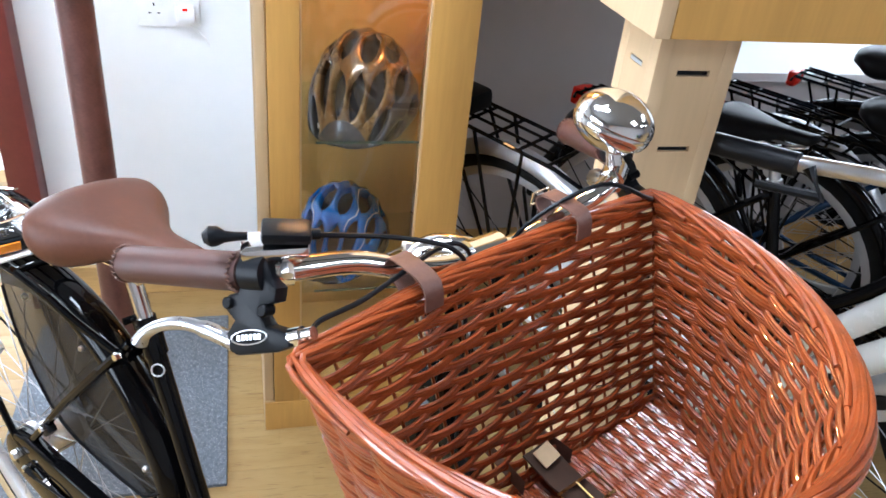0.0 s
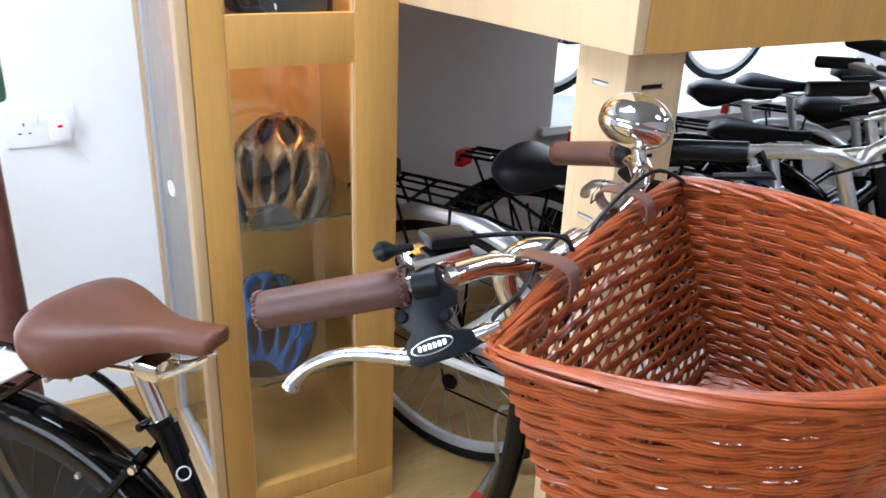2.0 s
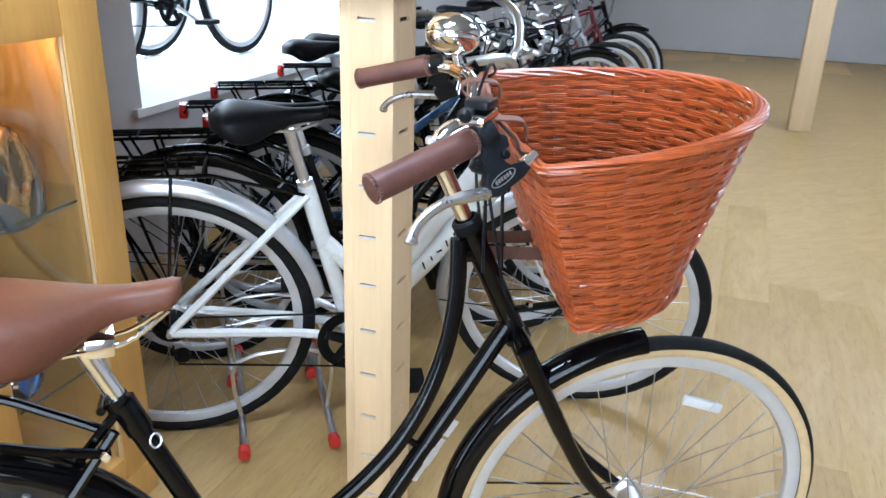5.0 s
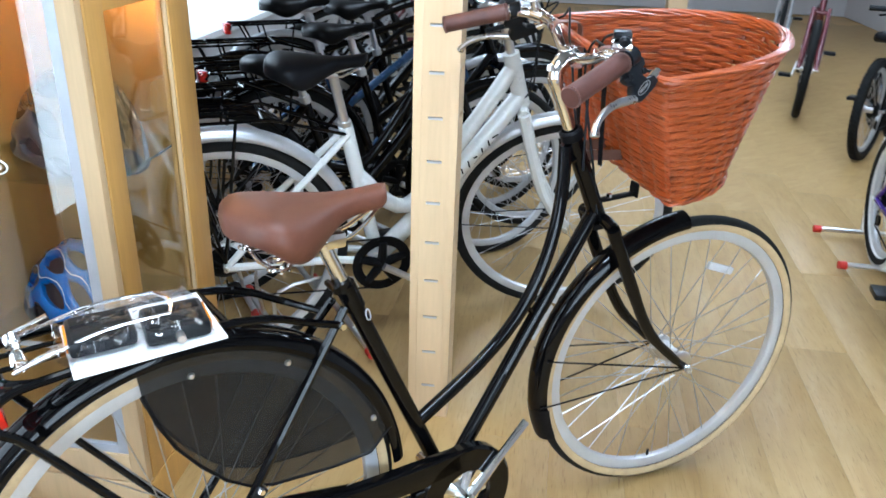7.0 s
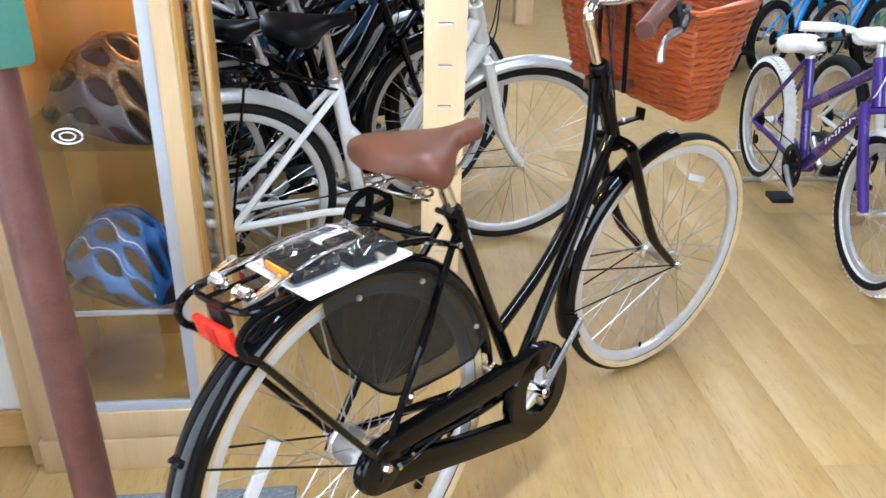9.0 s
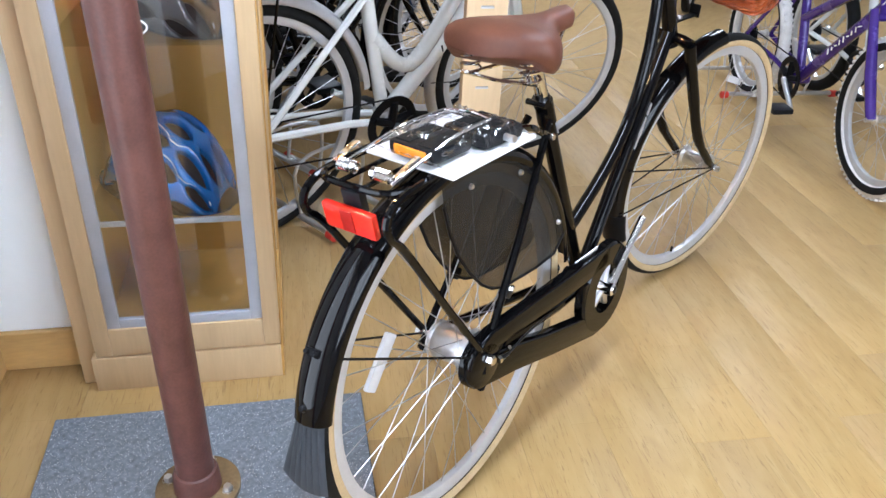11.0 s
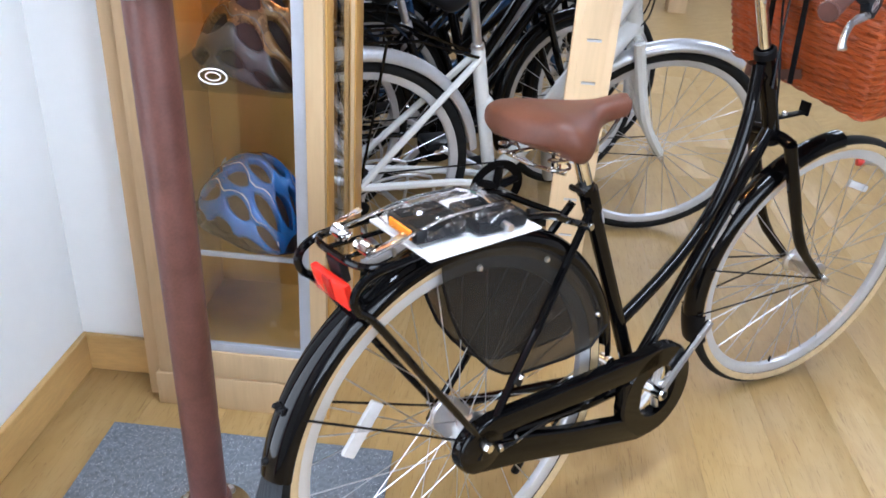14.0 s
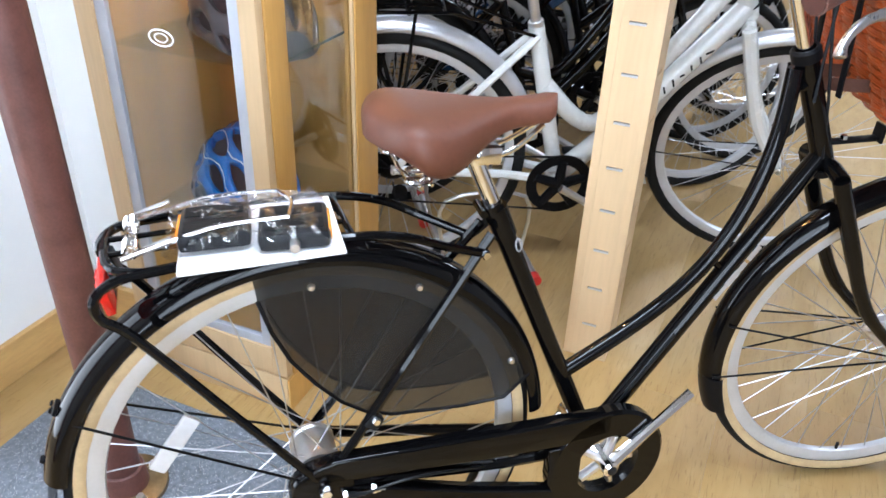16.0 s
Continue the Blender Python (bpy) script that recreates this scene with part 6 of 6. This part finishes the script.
    ln = [bc + Vector((x, -y, z)) for x, y, z in prof[::-1]] + [bc + Vector((x, y, z)) for x, y, z in prof[1:]]
    ln = spline(ln, 5)
    part("handlebar", moved(tube(bmesh.new(), ln, 0.0115, 10), st), M_ALU if bars != "flat" else (bright or M_ALU), b)
    for e in (ln[:4], ln[-4:]):
        g0 = e[0] if e is not ln[-4:] and e[0] == ln[0] else e[-1]
        dirv = (ln[1] - ln[0]).normalized() if g0 == ln[0] else (ln[-2] - ln[-1]).normalized()
        part("grip", moved(tubes(([g0, g0 + dirv * 0.12], 0.0165), seg=10), st), grip_mat, b)
        br = g0 + dirv * 0.135
        part("brake_lever", moved(tubes(([br, br + Vector((0.03, 0, -0.03)), br + Vector((0.02, 0, -0.04)) - dirv * 0.08], [0.009, 0.008, 0.006]), seg=8), st), M_PLASTIC, b)
    for s in (-1, 1):
        cab_line = [bc + Vector((0.0, s * 0.14, 0.02)), bc + Vector((0.09, s * 0.07, 0.05)), bc + Vector((0.07, s * 0.01, -0.05)), hl + Vector((0.02, s * 0.02, 0.05)), hl + Vector((-0.05, s * 0.015, -0.02))]
        part("cable", moved(tube(bmesh.new(), spline(cab_line, 6), 0.0026, 6), st), bright or M_PLASTIC, b)
    # drive side
    bm = bmesh.new()
    if chain:
        lathe(bm, [(0.0, 0.045), (0.085, 0.045), (0.09, 0.05), (0.085, 0.058), (0.0, 0.058)], Matrix.Translation(bb) @ Y_AXIS, 28)
    else:
        lathe(bm, [(0.064, 0.046), (0.092 * max(k, .8), 0.046), (0.092 * max(k, .8), 0.050), (0.064, 0.050), (0.064, 0.046)], Matrix.Translation(bb) @ Y_AXIS, 32)
        for i in range(5):
            a = 2 * math.pi * i / 5 + 0.3
            tube(bm, [bb + Vector((0, -0.048, 0)), bb + Vector((0.075 * math.cos(a), -0.048, 0.075 * math.sin(a)))], [0.016, 0.013], 8)
    part("chainring", bm, M_BLACK_SATIN, b)
    part("chain", tubes(([(bb.x, -0.048, bb.z + 0.088), (0, -0.045, R + 0.035)], 0.003), ([(bb.x, -0.048, bb.z - 0.088), (0.01, -0.045, R - 0.11), (0, -0.045, R - 0.05)], 0.003), seg=5), M_BLACK_SATIN, b)
    part("sprocket", lathe(lathe(bmesh.new(), [(0.0, 0.025), (0.052, 0.026), (0.045, 0.034), (0.03, 0.045), (0.0, 0.046)], Matrix.Translation((0, 0, R)) @ Y_AXIS, 24), [(0.0, 0.035), (0.022, 0.036), (0.022, 0.044), (0.0, 0.046)], Matrix.Translation((0.02, 0, R - 0.085)) @ Y_AXIS, 14), M_BLACK_SATIN, b)
    for s in (-1, 1):
        t = Vector((0.14, 0, -0.08)) * (-s) * max(k, 0.75)
        cr_ = part("crank", tubes(([bb + Vector((0, s * 0.07, 0)), bb + t + Vector((0, s * 0.085, 0))], [0.012, 0.010]), seg=8), M_ALU, b)
        part("pedal", boxed(0.09, 0.085, 0.022, Matrix.Translation(bb + t + Vector((0, s * 0.135, 0))), 0.006), M_PLASTIC, cr_)
    if rack_on:
        zr = 2 * R + 0.065
        rk = new("rack")
        rk.parent = b
        for s in (-1, 1):
            part("rail", tube(bmesh.new(), [lug + Vector((0.0, s * 0.02, -0.02)), Vector((0.14, s * 0.06, zr)), Vector((-0.24, s * 0.06, zr)), Vector((-0.25, s * 0.05, zr - 0.02))], 0.005, 6), M_BLACK, rk)
            part("strip", tube(bmesh.new(), [(0.1, s * 0.02, zr + 0.004), (-0.24, s * 0.02, zr + 0.004)], 0.004, 6), M_BLACK, rk)
            for x in (0.05, -0.10, -0.19):
                part("strut", tube(bmesh.new(), [(0.0, s * 0.066, R + 0.02), (x, s * 0.066, zr)], 0.0045, 6), M_BLACK, rk)
        for x in (0.12, 0.03, -0.06, -0.15, -0.235):
            part("crossbar", tube(bmesh.new(), [(x, -0.06, zr), (x, 0.06, zr)], 0.0045, 6), M_BLACK, rk)
        part("rear_light", boxed(0.03, 0.075, 0.05, Matrix.Translation((-0.255, 0, zr - 0.02)), 0.008), M_RED if not bag else M_PLASTIC, rk)
        if bag:
            part("rear_battery_box", boxed(0.10, 0.09, 0.05, Matrix.Translation((-0.20, 0, zr + 0.028)), 0.014), M_PLASTIC, rk)
    return b


G = "bicycles parked in the row"
make_bike("white step-through bicycle with silver mudguards and black rack", (0.378, 1.060), (1.462, 0.848), M_WPAINT, R=0.370, style="step", fender=M_SILVER, rack_on=True, bars="swept", lean=-7, group=G, steer=-20, bag=True, lettering=M_BLACK_SATIN, seat_h=0.950, fat=1.35, seat_tilt=0.24, seat_len=0.455, joint=0.64)
make_bike("black city bicycle with rear rack and red light", (0.48, 1.445), (1.56, 1.325), M_BLACK, style="step", fender=M_BLACK, rack_on=True, bars="swept", lean=2, group=G, seat_h=0.84)
make_bike("navy blue mixte bicycle with silver mudguards", (0.74, 1.842), (1.82, 1.702), M_NAVY, style="mixte", fender=M_SILVER, rack_on=True, bars="flat", lean=2, group=G, seat_h=0.97)
make_bike("black town bicycle squeezed into the row", (0.80, 1.640), (1.88, 1.500), M_BLACK, style="mixte", fender=M_BLACK, rack_on=True, bars="flat", lean=2, group=G, seat_h=0.90)
make_bike("black town bicycle squeezed into the row", (1.06, 2.040), (2.14, 1.900), M_BLACK, style="diamond", fender=M_BLACK, bars="flat", lean=-2, group=G, seat_h=0.93)
make_bike("black trekking bicycle parked under the window", (0.884, 2.234), (1.964, 2.094), M_BLACK, style="diamond", fender=M_BLACK, bars="flat", rack_on=True, lean=-2, group=G)
make_bike("black city bicycle parked in the row", (1.214, 2.625), (2.294, 2.485), M_BLACK, style="mixte", fender=M_SILVER, bars="swept", rack_on=True, lean=2, group=G)
make_bike("black sports bicycle parked in the row", (1.554, 3.037), (2.634, 2.897), M_BLACK, style="diamond", bars="flat", lean=-2, group=G)
make_bike("black hybrid bicycle parked in the row", (1.914, 3.449), (2.994, 3.309), M_BLACK, style="diamond", fender=M_BLACK, bars="flat", lean=2, group=G)
make_bike("silver road bicycle parked in the row", (2.275, 3.861), (3.355, 3.721), M_SILVER, style="diamond", bars="flat", lean=2, group=G)
make_bike("maroon hybrid bicycle parked in the row", (2.635, 4.273), (3.715, 4.133), M_MAROON, style="diamond", bars="flat", lean=2, group=G)
make_bike("black hybrid bicycle parked in the row", (2.996, 4.685), (4.076, 4.545), M_BLACK, style="diamond", fender=M_BLACK, bars="flat", lean=2, group=G)
KG = "children's bicycles in the row"
make_bike("purple children's bicycle with white tyres and saddle", (2.90, 0.445), (2.115, -0.295), M_PURPLE, R=0.287, w=0.027, style="mixte", tyre=M_CREAMTYRE, wall=M_RUBBER, lean=-2, saddle_mat=M_CREAMTYRE, group=KG, suspension=True, grip_mat=M_CREAMTYRE, bright=M_CREAMTYRE, knobs=True, seat_h=0.715, spokes=28, lettering=M_PAPER, fat=1.2)
make_bike("white children's bicycle with black tyres", (3.21, 0.25), (2.52, -0.46), M_WPAINT, R=0.287, w=0.027, style="mixte", lean=-2, saddle_mat=M_CREAMTYRE, group=KG, suspension=True, grip_mat=M_CREAMTYRE, bright=M_CREAMTYRE, seat_h=0.73, spokes=28, lettering=M_BLACK_SATIN, fat=1.2)
make_bike("black children's mountain bicycle", (4.25, 1.35), (4.90, 1.52), M_BLACK, R=0.29, w=0.026, style="diamond", lean=2, group=KG, suspension=True, knobs=True, seat_h=0.72)
make_bike("bright blue children's bicycle", (4.98, 1.66), (5.58, 1.74), M_BRIGHTBLUE, R=0.255, w=0.030, style="diamond", lean=2, group=KG, seat_h=0.68, fat=1.35)
make_bike("bright blue children's bicycle", (5.02, 1.33), (5.60, 1.22), M_BRIGHTBLUE, R=0.255, w=0.030, style="diamond", lean=2, group=KG, seat_h=0.66, fat=1.35, knobs=True)
make_bike("bright blue children's bicycle", (5.38, 1.08), (5.96, 0.96), M_BRIGHTBLUE, R=0.255, w=0.030, style="diamond", lean=-2, group=KG, seat_h=0.66, fat=1.35, wall=M_GUM)
make_bike("bright green children's bicycle", (5.74, 0.84), (6.33, 0.74), M_BRIGHTGREEN, R=0.255, w=0.030, style="diamond", lean=2, group=KG, seat_h=0.68, fat=1.35)
make_bike("maroon mountain bicycle parked across the aisle", (5.62, 2.70), (4.77, 2.15), M_MAROON, R=0.33, w=0.026, style="diamond", lean=2, group=KG, suspension=True)
make_bike("silver hybrid bicycle parked far back", (7.0, 3.95), (6.2, 3.4), M_SILVER, style="diamond", lean=2, group=KG)
WG = "bicycles on the window platform"
p, q = uv(UW + 0.45, 1.75), uv(UW + 0.45, 2.83)
make_bike("black bicycle standing on the window platform", (p.x, p.y), (q.x, q.y), M_BLACK, style="diamond", lean=2, base=SILL, group=WG)

p, q = uv(UW + 0.78, 1.42), uv(UW + 0.78, 2.50)
make_bike("silver bicycle standing on the window platform", (p.x, p.y), (q.x, q.y), M_SILVER, style="mixte", fender=M_SILVER, lean=-2, base=SILL, group=WG)

# low floor racks with red feet
for c_, dvec, wide in (((0.535, 1.105), (-0.10, -0.99), 0.24), ((0.55, 1.48), (-0.10, -0.99), 0.24), ((2.924, 0.274), (0.74, -0.67), 0.385)):
    rk = thing("floor_rack", axes((*c_, 0), (*dvec, 0)), "grey steel floor rack with red rubber feet", "bike rack", "floor racks")
    for y in (0.0, wide):
        part("rail", tubes(([(-0.30, y, 0.035), (0.24, y, 0.035)], 0.011), seg=10), M_ALU, rk)
        for x in (-0.32, 0.24):
            part("foot", tubes(([(x, y, 0.032), (x + 0.03, y, 0.032)], 0.0165), seg=12), M_RACKRED, rk)
    part("wheel_hoop", tubes((spline([(-0.12, 0.0, 0.04), (-0.12, 0.0, 0.22), (-0.12, wide, 0.22), (-0.12, wide, 0.04)], 4), 0.006), seg=8), M_ALU, rk)
    part("wheel_hoop", tubes((spline([(0.10, 0.0, 0.04), (0.10, 0.0, 0.22), (0.10, wide, 0.22), (0.10, wide, 0.04)], 4), 0.006), seg=8), M_ALU, rk)

structure("pillar", boxed(0.16, 0.16, ROOM_H, axes(uv(-1.9, 5.7, ROOM_H / 2), V), 0.006), M_POST, "cream wooden pillar in the shop", "pillar")

# ---- laminate planks ----
PW, PL = 0.192, 1.285
plank_mesh = {}


def plank(w, l):
    key = (round(w, 3), round(l, 3))
    if key not in plank_mesh:
        plank_mesh[key] = mesh_of("plank", boxed(l - 0.0003, w - 0.0003, 0.012, Matrix.Translation((0, 0, -0.006)), 0.0003), M_PLANK)
    ob = new("plank", plank_mesh[key])
    ob.parent = floor
    return ob


FA = axes((0, 0, 0), FLOOR_DIR)
rest = bmesh.new()
rr = random.Random(4)
for i in range(-34, 46):
    y = i * PW
    x = -7.0 + rr.random() * PL
    while x < 9.5:
        c = FA @ Vector((x + PL / 2, y + PW / 2, 0))
        if (c - Vector((0.9, 0.6, 0))).length < 2.6:
            ob = plank(PW, PL)
            ob.matrix_basis = FA @ Matrix.Translation((x + PL / 2, y + PW / 2, 0))
        elif -5 < (c - C0).dot(U) < UW + 0.1 and -2.7 < (c - C0).dot(V) < 10.3:
            k = FA @ Matrix.Translation((x + PL / 2, y + PW / 2, 0))
            v = [rest.verts.new(k @ Vector((sx_ * (PL / 2 - 0.0003), sy_ * (PW / 2 - 0.0003), 0))) for sx_, sy_ in ((-1, -1), (1, -1), (1, 1), (-1, 1))]
            rest.faces.new(v)
        x += PL
far = part("far_planks", rest, M_PLANK, floor)
tagged(far, kind="stuff")
